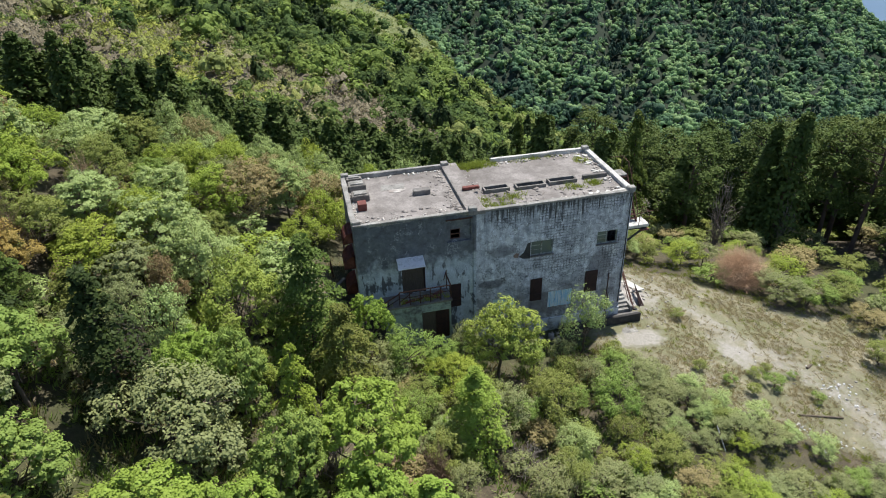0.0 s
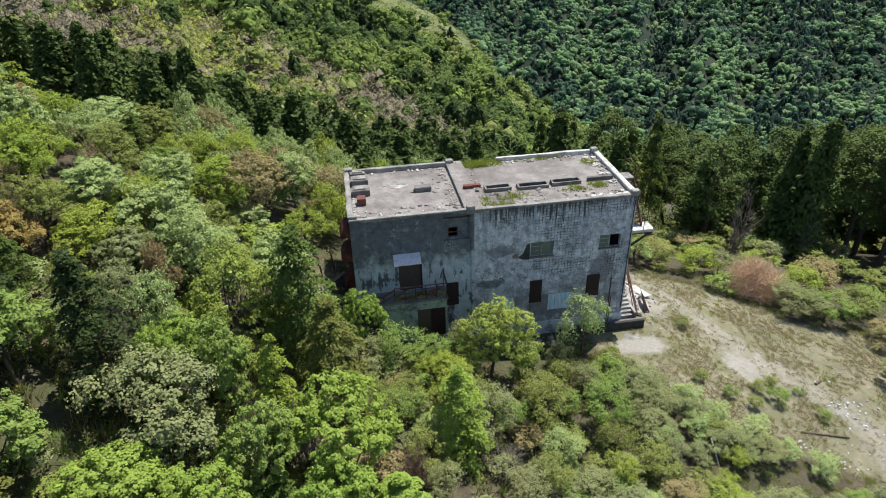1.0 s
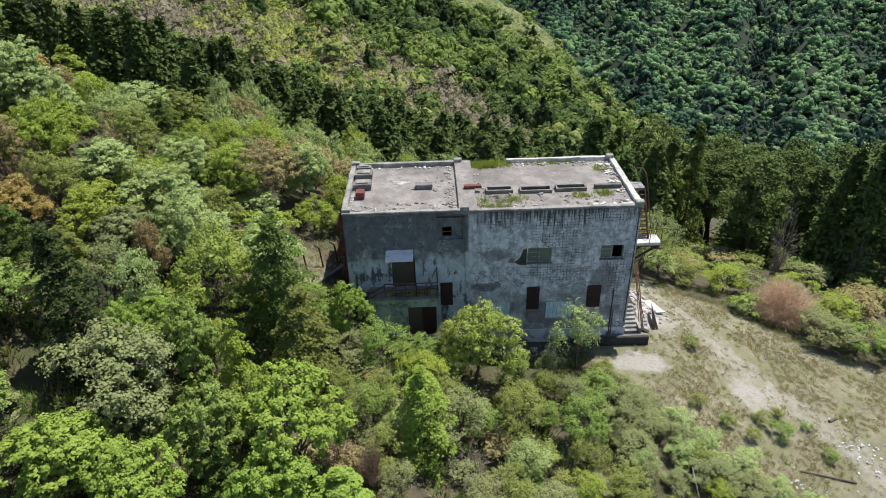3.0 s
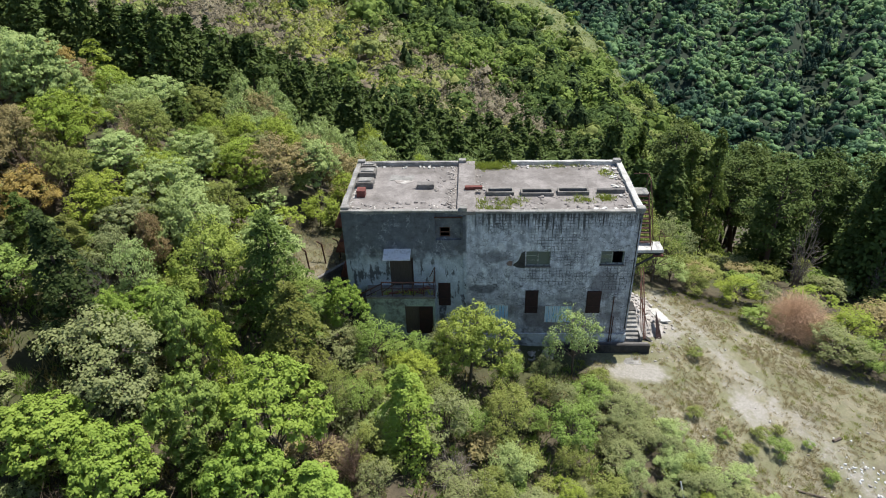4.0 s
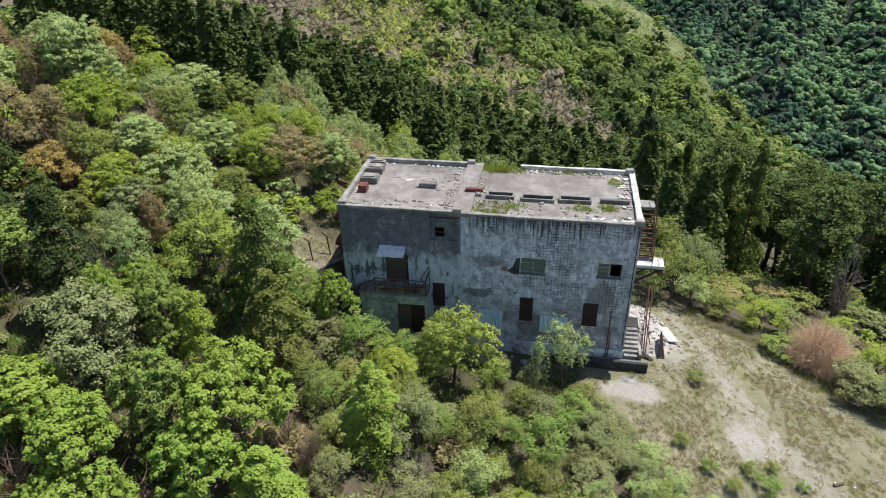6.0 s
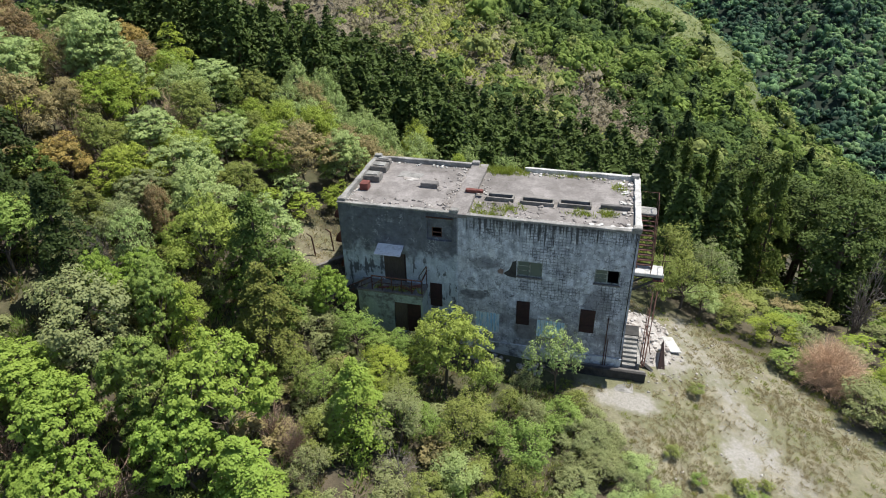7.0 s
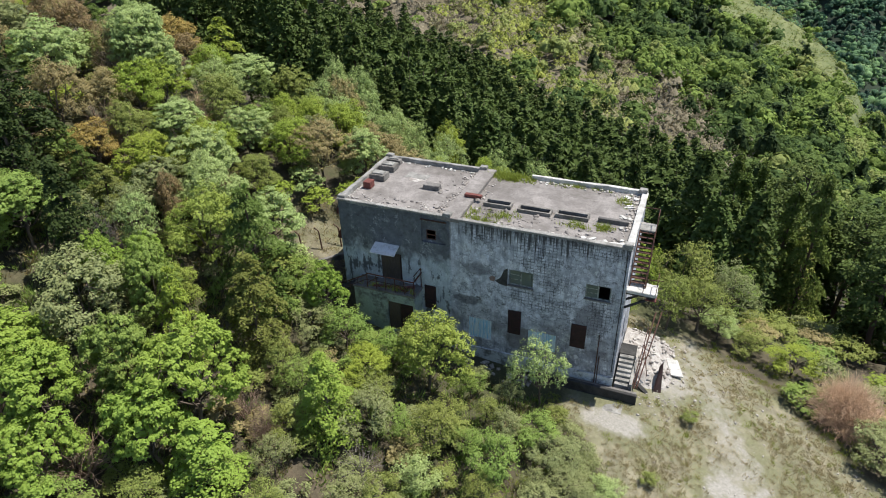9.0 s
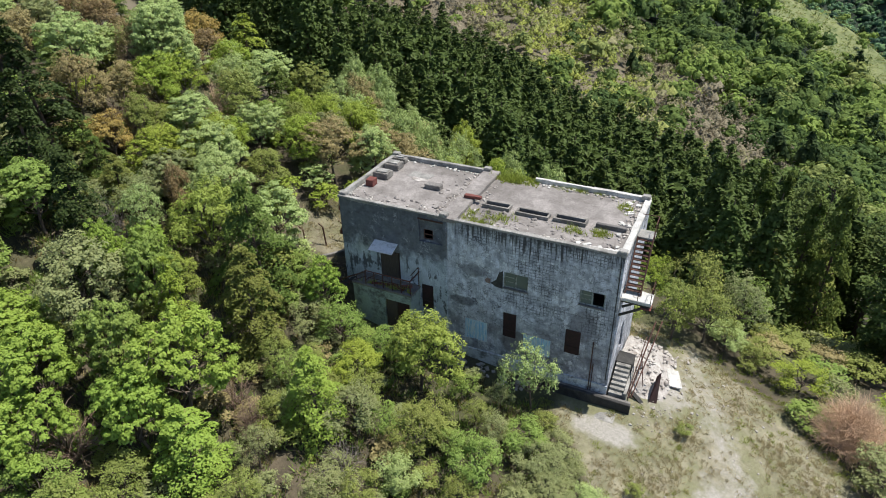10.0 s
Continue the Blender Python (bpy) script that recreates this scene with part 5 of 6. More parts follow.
def pick(*options):
    weights = np.array([o[0] for o in options], dtype=float)
    return options[int(dice.choice(len(options), p=weights / weights.sum()))][1:]


def off_house(x, y, d=1.2):
    return not (-d - 0.6 < x < 18 + d and -d - 1.2 < y < 7.3 + d)


def hollow(x, y):
    """The dark gap between the crowns beside the tall fir."""
    return math.hypot((x + 11.7) / 1.7, (y + 12.6) / 2.8) < 1


def on_left(x, y):
    return not hollow(x, y) and y > -37 + (22 - x) * 0.34 and off_house(x, y) and not (yard(x, y) > 0.1) and not (-2.6 < x < 0.5 and -2.4 < y < 7)


def left_kind(x, y):
    if y < -7:
        form, leaf = pick((3, "broad", "bright"), (3, "broad", "fresh"), (2, "layered", "olive"), (2, "fine", "yellow"), (1.5, "broad", "grey"), (1.5, "layered", "moss"), (1, "loose", "grey"), (1, "layered", "fir"))
    else:
        form, leaf = pick((2, "silver", "pale"), (1.2, "broad", "fresh"), (3, "fine", "lime"), (2, "fine", "olive"), (2, "layered", "lime"), (1.6, "fine", "rusty"), (0.5, "fine", "red"), (1.2, "broad", "grey"), (1.8 if x < -16 else 0.6, "layered", "fir"), (1.2, "fine", "pale"), (0.2, "fine", "orange"))
    tall = dice.uniform(3.4, 5.6)
    return form, leaf, tall, tall * dice.uniform(0.66, 0.9)


def front_kind(x, y):
    form, leaf = pick((3, "loose", "olive"), (0.8, "loose", "fresh"), (3, "loose", "grey"), (1.5, "shrub", "olive"), (0.8, "loose", "lime"), (1, "shrub", "pale"))
    tall = float(np.interp(x, (0, 3, 8, 13, 20), (3.6, 2.7, 2.4, 2.0, 1.5))) * dice.uniform(0.8, 1.15)
    return form, leaf, tall, tall * dice.uniform(0.8, 1.05)


scatter(-46, -1, -26, 16, 2.5, left_kind, on_left, 0.52)
scatter(-1, 20, -24, -2.2, 2.3, front_kind, lambda x, y: off_house(x, y, 0.6) and clearing(x, y) < 0.4 and y > -21 + 0.2 * x, 0.5)
scatter(13, 42, -24, -7, 2.1, lambda x, y: (*pick((3, "shrub", "olive"), (4, "shrub", "grey"), (0.7, "shrub", "fresh"), (1, "shrub", "lime"), (1, "shrub", "rusty")), dice.uniform(0.9, 1.7), dice.uniform(1.6, 2.8)), lambda x, y: clearing(x, y) < 0.3 and y > -36 + 0.7 * (x + 2), 0.42)
scatter(-6, 20, 8.8, 15, 2.6, lambda x, y: (*pick((2, "loose", "lime"), (2, "loose", "olive"), (1, "shrub", "fresh"), (1, "loose", "rusty")), dice.uniform(3.0, 4.6), 3.0), off_house, 0.5)


scatter(-14, 8, 15.5, 25, 2.7, lambda x, y: (*pick((0.8, "fine", "rusty"), (2, "fine", "pale"), (1.5, "fine", "lime"), (1, "loose", "pale"), (1, "fine", "yellow")), 4.6 + 0.34 * (y - 15.5) + dice.uniform(0, 0.9), dice.uniform(3.0, 3.8)), lambda x, y: True, 0.46)


def belt(x, y):
    """The cedar stand that runs along the drop behind the house."""
    return 15.5 + 0.10 * np.clip(x + 10, 0, 60) < y and x > -48 - (y - 20) * 0.3


scatter(-60, 30, 15, 94, 3.2, lambda x, y: ("cedar" if y < 36 else "far_cedar", "needle", dice.uniform(10.5, 14.5) - np.interp(x, (-42, -20, 0, 22), (0, 1.2, 2.5, 2.7)) + 0.09 * max(0.0, y - 50), dice.uniform(4.4, 5.8)), lambda x, y: belt(x, y) and 26 - 0.35 * (x + 20) * (x < -5) < y < np.interp(x, (-40, -10, 10, 30), (94, 82, 66, 50)) and x < 26, 0.34)


def belt_edge(az):
    """How far back the cedar stand reaches, by direction."""
    return np.interp(az, (-34, -22, -16, -11, -3, 9, 14, 18), (228, 213, 195, 168, 152, 146, 118, 90))


def far_belt(x, y):
    az, r = math.degrees(math.atan2(x - CENTRE[0], y - CENTRE[1])), math.hypot(x - CENTRE[0], y - CENTRE[1])
    return r < belt_edge(az) and az < 16 and y > np.interp(x, (-40, -10, 10, 30), (95, 83, 67, 51)) and x > -100


scatter(-100, 40, 50, 182, 4.3, lambda x, y: ("far_cedar", "needle", dice.uniform(9.0, 12.5), dice.uniform(4.8, 6.2)), far_belt, 0.34)
tagged(new("cedar_stand", mesh_from("cedar_stand", *join(FAR_STAND), LEAF["needle"])), "dense dark cedar stand along the drop behind the house", "forest", kind="stuff")


def slope_kind(x, y):
    form, leaf = pick((3, "light", "lime"), (2, "light", "olive"), (3, "light", "rusty"), (1, "light", "grey"), (2, "light", "fresh"))
    tall = dice.uniform(4.5, 7.5)
    return form, leaf, tall, tall * dice.uniform(0.85, 1.1)


scatter(-34, 44, 50, 104, 6.4, slope_kind, lambda x, y: y > np.interp(x, (-40, -10, 10, 30), (96, 84, 68, 52)) and not far_belt(x, y) and np.hypot(x - CENTRE[0], y - CENTRE[1]) < 122, 0.4)


def right_kind(x, y):
    form, leaf = pick((2, "cedar", "needle"), (3, "fir", "fir"), (1.5, "pine", "pine"), (2 if y < 30 else 0.3, "layered", "lime")) if x < 35 else pick((4, "pine", "pine"), (1, "pine", "needle"), (1.5, "cedar", "needle"))
    return form, leaf, dice.uniform(11.0, 15.5), dice.uniform(5.0, 7.0) if form != "fir" else dice.uniform(5.5, 7.5)


scatter(20, 74, 6, 48, 4.8, right_kind, lambda x, y: y > 19 - 0.1 * (x - 20) - 0.42 * max(0, x - 34), 0.32)
scatter(19, 62, -4, 22, 3.0, lambda x, y: (*pick((2, "scrub", "fresh"), (1, "scrub", "lime"), (3, "scrub", "olive"), (4, "scrub", "grey"), (1, "scrub", "rusty")), dice.uniform(1.5, 2.6), dice.uniform(2.4, 3.4)),
        lambda x, y: clearing(x, y) < 0.15 and off_house(x, y, 2.5) and y > -36 + 0.7 * (x + 2), 0.55)


scatter(24, 72, 15, 32, 4.4, lambda x, y: ("scrub", pick((2, "olive"), (2, "fresh"), (1, "grey"))[0], dice.uniform(1.4, 2.6), dice.uniform(2.4, 3.4)), lambda x, y: True, 0.25)
scatter(-26, -2, -3, 16, 2.7, lambda x, y: (*pick((2, "scrub", "olive"), (2, "scrub", "lime"), (2, "scrub", "fresh"), (1.5, "scrub", "rusty"), (1, "scrub", "pale")), dice.uniform(1.6, 2.8), dice.uniform(2.2, 3.2)), lambda x, y: off_house(x, y, 0.8) and yard(x, y) < 0.2, 0.26)
scatter(-20, 13, -24, -2.4, 2.15, lambda x, y: (*pick((2, "scrub", "olive"), (2, "scrub", "grey"), (2, "scrub", "fresh"), (1, "scrub", "rusty")), dice.uniform(0.9, 1.8), dice.uniform(1.4, 2.2)), lambda x, y: off_house(x, y, 0.8) and (x < -2 or y > -19) and not hollow(x, y), 0.2)


# ---- what lies about ----
def chunk(seed, size=1.0):
    """A broken lump of concrete, about one across."""
    rng = random.Random(seed)
    bm = bmesh.new()
    bmesh.ops.create_cube(bm, size=size)
    bmesh.ops.subdivide_edges(bm, edges=bm.edges[:], cuts=1, use_grid_fill=True)
    for v in bm.verts:
        v.co = Vector((v.co.x * 1.3, v.co.y, v.co.z * 0.6)) * rng.uniform(0.75, 1.15) + Vector([rng.uniform(-0.08, 0.08) for _ in range(3)])
    return bm


def chunk_arrays(seed):
    bm = chunk(seed)
    bmesh.ops.triangulate(bm, faces=bm.faces)
    bm.verts.index_update()
    v, f = np.array([v.co[:] for v in bm.verts]), np.array([[q.index for q in g.verts] for g in bm.faces])
    bm.free()
    return v, f


CHUNKS = [chunk_arrays(200 + i) for i in range(5)]


def strew(name, spots, material, label, category, seed):
    """Many small broken bits in one mesh; each spot is x, y, z, size."""
    rng = np.random.default_rng(seed)
    out = []
    for x, y, z, s in spots:
        v, f = CHUNKS[int(rng.integers(5))]
        m = np.array(Euler(rng.uniform(-0.4, 0.4, 3) + (0, 0, rng.uniform(0, 6.28))).to_matrix())
        out.append((v @ m.T * s * rng.uniform(0.7, 1.3, 3) + (x, y, z + s * 0.15), f))
    v, f = join(out)
    return tagged(new(name, mesh_from(name, v, f, material)), label, category, kind="stuff")


def tuft_arrays(seed, blades, tall, wide):
    rng = np.random.default_rng(seed)
    a = rng.uniform(0, 6.283, blades)
    root = np.stack([np.cos(a), np.sin(a), np.zeros(blades)], 1) * (wide * rng.uniform(0, 0.5, blades))[:, None]
    lean = np.stack([np.cos(a), np.sin(a), np.zeros(blades)], 1) * (rng.uniform(0.1, 0.8, blades) * tall)[:, None] + rng.normal(size=(blades, 3)) * 0.1 * tall
    tip = root + lean + np.array([0, 0, 1.0]) * (tall * rng.uniform(0.5, 1.1, blades))[:, None]
    side = np.cross(tip - root, rng.normal(size=(blades, 3)))
    side = unit(side) * wide * 0.05
    v = np.stack([root - side, root + side, tip], 1).reshape(-1, 3)
    return v, np.arange(3 * blades).reshape(-1, 3)


def grass(name, spots, tall, wide, material, label, seed, blades=14):
    rng = np.random.default_rng(seed)
    kinds = [tuft_arrays(seed + i, blades, tall, wide) for i in range(6)]
    out = []
    for x, y, z in spots:
        v, f = kinds[int(rng.integers(6))]
        c, s = np.cos(x * 9), np.sin(x * 9)
        out.append((v @ np.array([[c, s, 0], [-s, c, 0], [0, 0, 1]]) * rng.uniform(0.6, 1.4) + (x, y, z), f))
    v, f = join(out)
    return tagged(new(name, mesh_from(name, v, f, material)), label, "grass", kind="stuff")


grit = np.random.default_rng(77)
ROOF = FLOOR + 0.08
# on the roof: broken screed along the edges, grass where dirt has gathered
spots = []
for _ in range(150):
    spots.append((grit.uniform(0.4, 17.5), 0.25 + abs(grit.normal()) * 0.35, ROOF, grit.uniform(0.03, 0.15)))
for _ in range(70):
    spots.append((grit.uniform(8.3, 17.6), 7.0 - abs(grit.normal()) * 0.3, ROOF, grit.uniform(0.03, 0.18)))
for _ in range(60):
    spots.append((17.6 - abs(grit.normal()) * 0.25, grit.uniform(0.4, 7.0), ROOF, grit.uniform(0.03, 0.18)))
for _ in range(50):
    spots.append((6.9 - abs(grit.normal()) * 0.3, grit.uniform(0.4, 7.0), ROOF, grit.uniform(0.03, 0.13)))
for _ in range(45):
    spots.append((8.2 + abs(grit.normal()) * 0.35, grit.uniform(0.4, 7.0), ROOF, grit.uniform(0.03, 0.13)))
for _ in range(60):
    spots.append((grit.uniform(0.5, 17.5), grit.uniform(0.4, 2.2), ROOF, grit.uniform(0.02, 0.09)))
plates = [(grit.uniform(0.5, 17.4), 0.35 + abs(grit.normal()) * 0.5, ROOF - 0.05, grit.uniform(0.10, 0.24)) for _ in range(60)]
plates += [(6.8 - abs(grit.normal()) * 0.5, grit.uniform(0.4, 6.9), ROOF - 0.05, grit.uniform(0.10, 0.22)) for _ in range(40)]
plates += [(grit.uniform(8.2, 17.4), grit.uniform(1.0, 2.3), ROOF - 0.06, grit.uniform(0.12, 0.26)) for _ in range(40)]
plates += [(grit.uniform(4.0, 6.5), grit.uniform(3.2, 5.0), ROOF - 0.06, grit.uniform(0.12, 0.24)) for _ in range(14)]
chips = [(0.32 + abs(grit.normal()) * 0.12, grit.uniform(0.4, 7.0), ROOF, grit.uniform(0.03, 0.13)) for _ in range(40)]
chips += [(grit.uniform(0.4, 17.6), 6.98 - abs(grit.normal()) * 0.15, ROOF, grit.uniform(0.04, 0.16)) for _ in range(80)]
chips += [(grit.uniform(15.0, 17.7), 0.25 + abs(grit.normal()) * 0.12, ROOF, grit.uniform(0.05, 0.18)) for _ in range(30)]
strew("plaster_chips", chips, M["white"], "white plaster chips fallen along the parapets", "rubble", 9)
strew("lifted_screed", plates, M["roof"], "lifted plates of grey roof screed", "rubble", 8)
strew("roof_rubble", spots, M["rubble"], "pale broken screed and plaster along the roof edges", "rubble", 1)
flat = bmesh.new()
for i in range(26):
    x, y = (grit.uniform(16.6, 17.7), grit.uniform(0.3, 7.0)) if i % 2 else (grit.uniform(15.0, 17.6), grit.uniform(0.2, 0.6))
    box(flat, -0.35, 0.35, -0.22, 0.22, 0.0, 0.05, m=pose(x, y, ROOF + 0.002 * i, grit.uniform(-5, 5), grit.uniform(-5, 5), grit.uniform(0, 180)) @ Matrix.Diagonal((grit.uniform(0.3, 0.8), grit.uniform(0.3, 0.8), 1, 1)))
tagged(part("roof_rubble", worn(flat, 0.04, 0, 3.0), M["white"]), "white broken plaster slabs at the roof corner", "rubble", kind="stuff")
spots = []
for cx, cy, rx, ry, k in ((8.9, 6.85, 0.8, 0.4, 190), (10.2, 7.0, 0.7, 0.25, 40), (14.6, 1.9, 0.5, 0.3, 26), (16.2, 2.0, 0.6, 0.35, 44), (10.4, 1.6, 0.8, 0.4, 36), (8.5, 1.5, 0.3, 0.5, 16), (16.9, 5.8, 0.4, 0.6, 30), (9.4, 0.6, 1.0, 0.3, 40), (13.6, 6.9, 1.5, 0.2, 30)):
    spots += [(cx + grit.normal() * rx * 0.6, min(cy + grit.normal() * ry * 0.6, 7.2), ROOF) for _ in range(k)]
back = [(9.3 + grit.normal() * 0.75, min(6.95 + grit.normal() * 0.2, 7.25), ROOF) for _ in range(60)]
grass("roof_grass", back, 0.30, 0.55, LEAF["weed"], "tall yellow-green weeds along the back edge of the roof", 23, 14)
grass("roof_grass", spots, 0.20, 0.34, LEAF["weed"], "yellow-green weeds rooted in dirt on the roof", 21, 12)

spots = [(grit.uniform(1.6, 5.4), -1.1 + abs(grit.normal()) * 0.2, 3.6) for _ in range(26)]
grass("balcony_weeds", spots, 0.28, 0.3, LEAF["weed"], "green weeds growing along the balcony edge", 51, 12)
for x, y, w, d, turn in ((3.2, -0.9, 1.3, 0.18, 12), (4.4, -0.8, 1.1, 0.2, -20), (4.9, -0.5, 0.7, 0.3, 30)):
    tagged(part("loose_board", worn(solid(-w / 2, w / 2, -d / 2, d / 2, 0, 0.06, m=pose(x, y, 3.61, 0, 0, turn)), 0.01), M["red"]), "old red-brown board lying on the balcony", "board", "boards on the balcony")

# the heap beside the entrance steps
n = 34
gx, gy = np.meshgrid(np.linspace(18.05, 22.0, n), np.linspace(1.0, 8.6, n))
high = np.interp(gx, (18.05, 19.3, 20.2, 22.0), (1.1, 1.25, 0.75, -0.25)) * ease(0.8, 3.0, gy) * (1 - ease(5.5, 8.6, gy)) - 0.1
rough = np.array([noise.fractal(Vector((x * 1.7, y * 1.7, 3.0)), 1.0, 2.0, 5) for x, y in zip(gx.ravel(), gy.ravel())]).reshape(gx.shape)
gz = land(gx, gy) + high + 0.22 * rough * np.clip(high + 0.3, 0, 1)
i, j = np.meshgrid(np.arange(n - 1), np.arange(n - 1))
i, j = i.ravel(), j.ravel()
heap = mesh_from("rubble_heap", np.stack([gx.ravel(), gy.ravel(), gz.ravel()], 1), np.stack([j * n + i, j * n + i + 1, (j + 1) * n + i + 1, (j + 1) * n + i], 1), M["rubble"])
tagged(new("rubble_heap", heap), "sloping heap of pale broken concrete against the house", "rubble", kind="structure")


def heap_z(x, y):
    a, b = np.clip((x - 18.05) / 3.95 * (n - 1), 0, n - 1), np.clip((y - 1.0) / 7.6 * (n - 1), 0, n - 1)
    return float(gz[int(b), int(a)]) if 18.05 < x < 22 and 1.0 < y < 8.6 else z_at(x, y)


spots = []
for _ in range(190):
    x, y = grit.uniform(18.4, 22.2), grit.uniform(1.2, 7.6)
    spots.append((x, y, heap_z(x, y), abs(grit.normal()) * 0.09 + 0.05))
for _ in range(60):
    x, y = 20.8 + grit.normal() * 0.8, 0.4 + grit.normal() * 0.9
    spots.append((x, y, heap_z(x, y), grit.uniform(0.04, 0.11)))
for _ in range(60):
    x, y = grit.uniform(8, 13.4), grit.uniform(-1.6, -0.3)
    spots.append((x, y, z_at(x, y), grit.uniform(0.06, 0.3)))
strew("broken_concrete", spots, M["rubble"], "broken concrete lumps round the foot of the house", "rubble", 2)
for i, (x0, y0, z0, x1, y1, z1, w) in enumerate(((19.3, 0.1, -0.8, 19.75, 4.6, 1.9, 0.045), (19.45, 0.3, -0.9, 20.1, 5.2, 1.6, 0.04), (19.2, 0.4, -0.8, 19.5, 3.4, 1.5, 0.03), (19.9, 1.6, -0.9, 19.4, 2.6, 0.9, 0.03))):
    tagged(part("steel_pole", rod((x0, y0, z0), (x1, y1, z1), w), M["rust"]), "rusty steel pole leaning on the rubble heap", "pole", "fallen poles")
plate = bmesh.new()
pts = [plate.verts.new(p) for p in ((20.35, 0.5, -1.95), (20.95, 0.45, -2.15), (20.75, 2.9, -0.55), (20.55, 2.3, -0.45))]
plate.faces.new(pts)
bmesh.ops.solidify(plate, geom=plate.faces[:], thickness=0.05)
tagged(part("steel_plate", plate, M["maroon"]), "dark rusted steel plate leaning on the rubble", "plate")
tagged(part("timber_beam", beam((19.35, 1.1, -1.15), (21.0, 0.4, -2.15), 0.28, 0.12), M["dark_cement"]), "blackened beam lying at the foot of the steps", "beam")
tagged(part("white_panel", worn(solid(-0.38, 0.38, -0.04, 0.04, -1.0, 1.0, bevel=0.015, m=pose(21.5, 4.3, -1.95, 82, 6, 12)), 0.04, 3, 2.0), M["white"]), "pale broken wall panel leaning on the heap", "panel")
tagged(part("doorstep_slab", worn(solid(17.0, 18.9, -1.75, -0.75, -1.9, -1.42, bevel=0.03), 0.05, 3), M["parapet"]), "pale concrete slab below the terrace", "slab")

# a patch of bare white plaster on the roof
bm = bmesh.new()
ring = [bm.verts.new((3.4 + 0.62 * math.cos(a) * (1 + 0.12 * math.sin(3 * a + 1) + 0.05 * math.sin(7 * a)), 4.7 + 0.42 * math.sin(a) * (1 + 0.08 * math.cos(4 * a)), 0)) for a in np.linspace(0, 6.283, 26)[:-1]]
lift = bmesh.ops.extrude_face_region(bm, geom=[bm.faces.new(ring)])["geom"]
for v in lift:
    if isinstance(v, bmesh.types.BMVert):
        v.co.z += 0.02
bmesh.ops.recalc_face_normals(bm, faces=bm.faces)
bmesh.ops.translate(bm, vec=(0, 0, FLOOR + 0.075), verts=bm.verts)
part("plaster_patch", bm, M["rubble"], house, "bare white patch in the roof screed")

# fence and low wall on the uphill side
fence = thing("fence", (-3.4, 2.4, 3.5), "leaning rusty fence posts with sagging wire", "fence")
tops = []
for x, y in ((-1.4, 4.6), (-2.2, 3.3), (-3.0, 2.0), (-3.8, 0.8), (-4.9, -0.3)):
    z = z_at(x, y)
    top = (x - 0.12, y, z + 1.5)
    part("post", rod((x, y, z - 0.1), top, 0.055), M["rust"], fence)
    part("post_arm", rod(top, (top[0] - 0.28, top[1] - 0.1, top[2] + 0.28), 0.045), M["rust"], fence)
    tops.append(top)
for a, b in zip(tops, tops[1:]):
    for k in (0.15, 0.7):
        part("wire", rod((a[0], a[1], a[2] - k), (b[0], b[1], b[2] - k), 0.008, 4), M["rust"], fence)
low = thing("garden_wall", (-2, 3, 3.4), "low dark concrete wall beside the house", "wall")
part("wall_body", worn(solid(-1.6, 1.6, -0.12, 0.12, -1.2, 0.35, bevel=0.02, m=pose(-1.7, 2.2, 2.9, 0, 0, 52)), 0.03, 2), M["cement"], low)

spots = [(grit.uniform(-6.5, -0.6), grit.uniform(-1.5, 7.5)) for _ in range(420)]
grass("yard_weeds", [(x, y, z_at(x, y) - 0.02) for x, y in spots if off_house(x, y, -0.2)], 0.20, 0.4, LEAF["straw"], "dry stalks on the bare strip beside the house", 61, 12)
# the clearing: dry grass, weeds, stones, dumped rubbish
spots, green = [], []
while len(spots) < 5200:
    x, y = grit.uniform(15.5, 40), grit.uniform(-14, 10)
    c, t = float(clearing(x, y)), float(trodden(x, y))
    if grit.uniform() < c * (1.05 - 1.3 * t) and off_house(x, y, 0.3) and not (18 < x < 21.8 and 0.5 < y < 7.5) and 0.5 + 0.5 * math.sin(x * 0.9 + 2 * math.sin(y * 0.5)) * math.cos(y * 0.8) > grit.uniform(0, 0.9):
        spots.append((x, y, z_at(x, y) - 0.02))
grass("dry_grass", spots, 0.14, 0.32, LEAF["straw"], "tufts of straw-coloured dry grass", 31, 18)
while len(green) < 2100:
    x, y = grit.uniform(13, 40), grit.uniform(-17, 10)
    if off_house(x, y, 0.3) and float(trodden(x, y)) < 0.35 and float(clearing(x, y)) < grit.uniform(0.3, 1.3) and not (18 < x < 21.8 and 0.5 < y < 7.5):
        green.append((x, y, z_at(x, y) - 0.02))
grass("green_grass", green, 0.15, 0.34, LEAF["weed"], "low green weeds and grass", 41, 26)
floor_green, floor_dry = [], []
for _ in range(3400):
    x, y = grit.uniform(-22, 16), grit.uniform(-25, -2)
    if off_house(x, y, 0.5) and clearing(x, y) < 0.5:
        (floor_green if grit.uniform() < 0.6 else floor_dry).append((x, y, z_at(x, y) - 0.03))
grass("undergrowth", floor_green, 0.42, 0.7, LEAF["fresh"], "ferns and green undergrowth on the forest floor", 71, 16)
grass("dead_undergrowth", floor_dry, 0.34, 0.7, LEAF["rusty"], "dead brown stalks on the forest floor", 81, 16)
for x, y, s in ((22.7, -0.4, 0.9), (21.0, -5.9, 0.9), (22.2, -7.4, 0.8), (24.6, -6.9, 0.9), (26.0, -6.2, 0.7), (25.4, -7.9, 1.2), (27.4, -7.0, 0.6), (23.4, -8.4, 0.9), (27.8, -9.2, 0.8)):
    plant("shrub", pick((2, "olive"), (1, "fresh"))[0], x, y, tall=s * 0.9, wide=s * 1.2)
spots = []
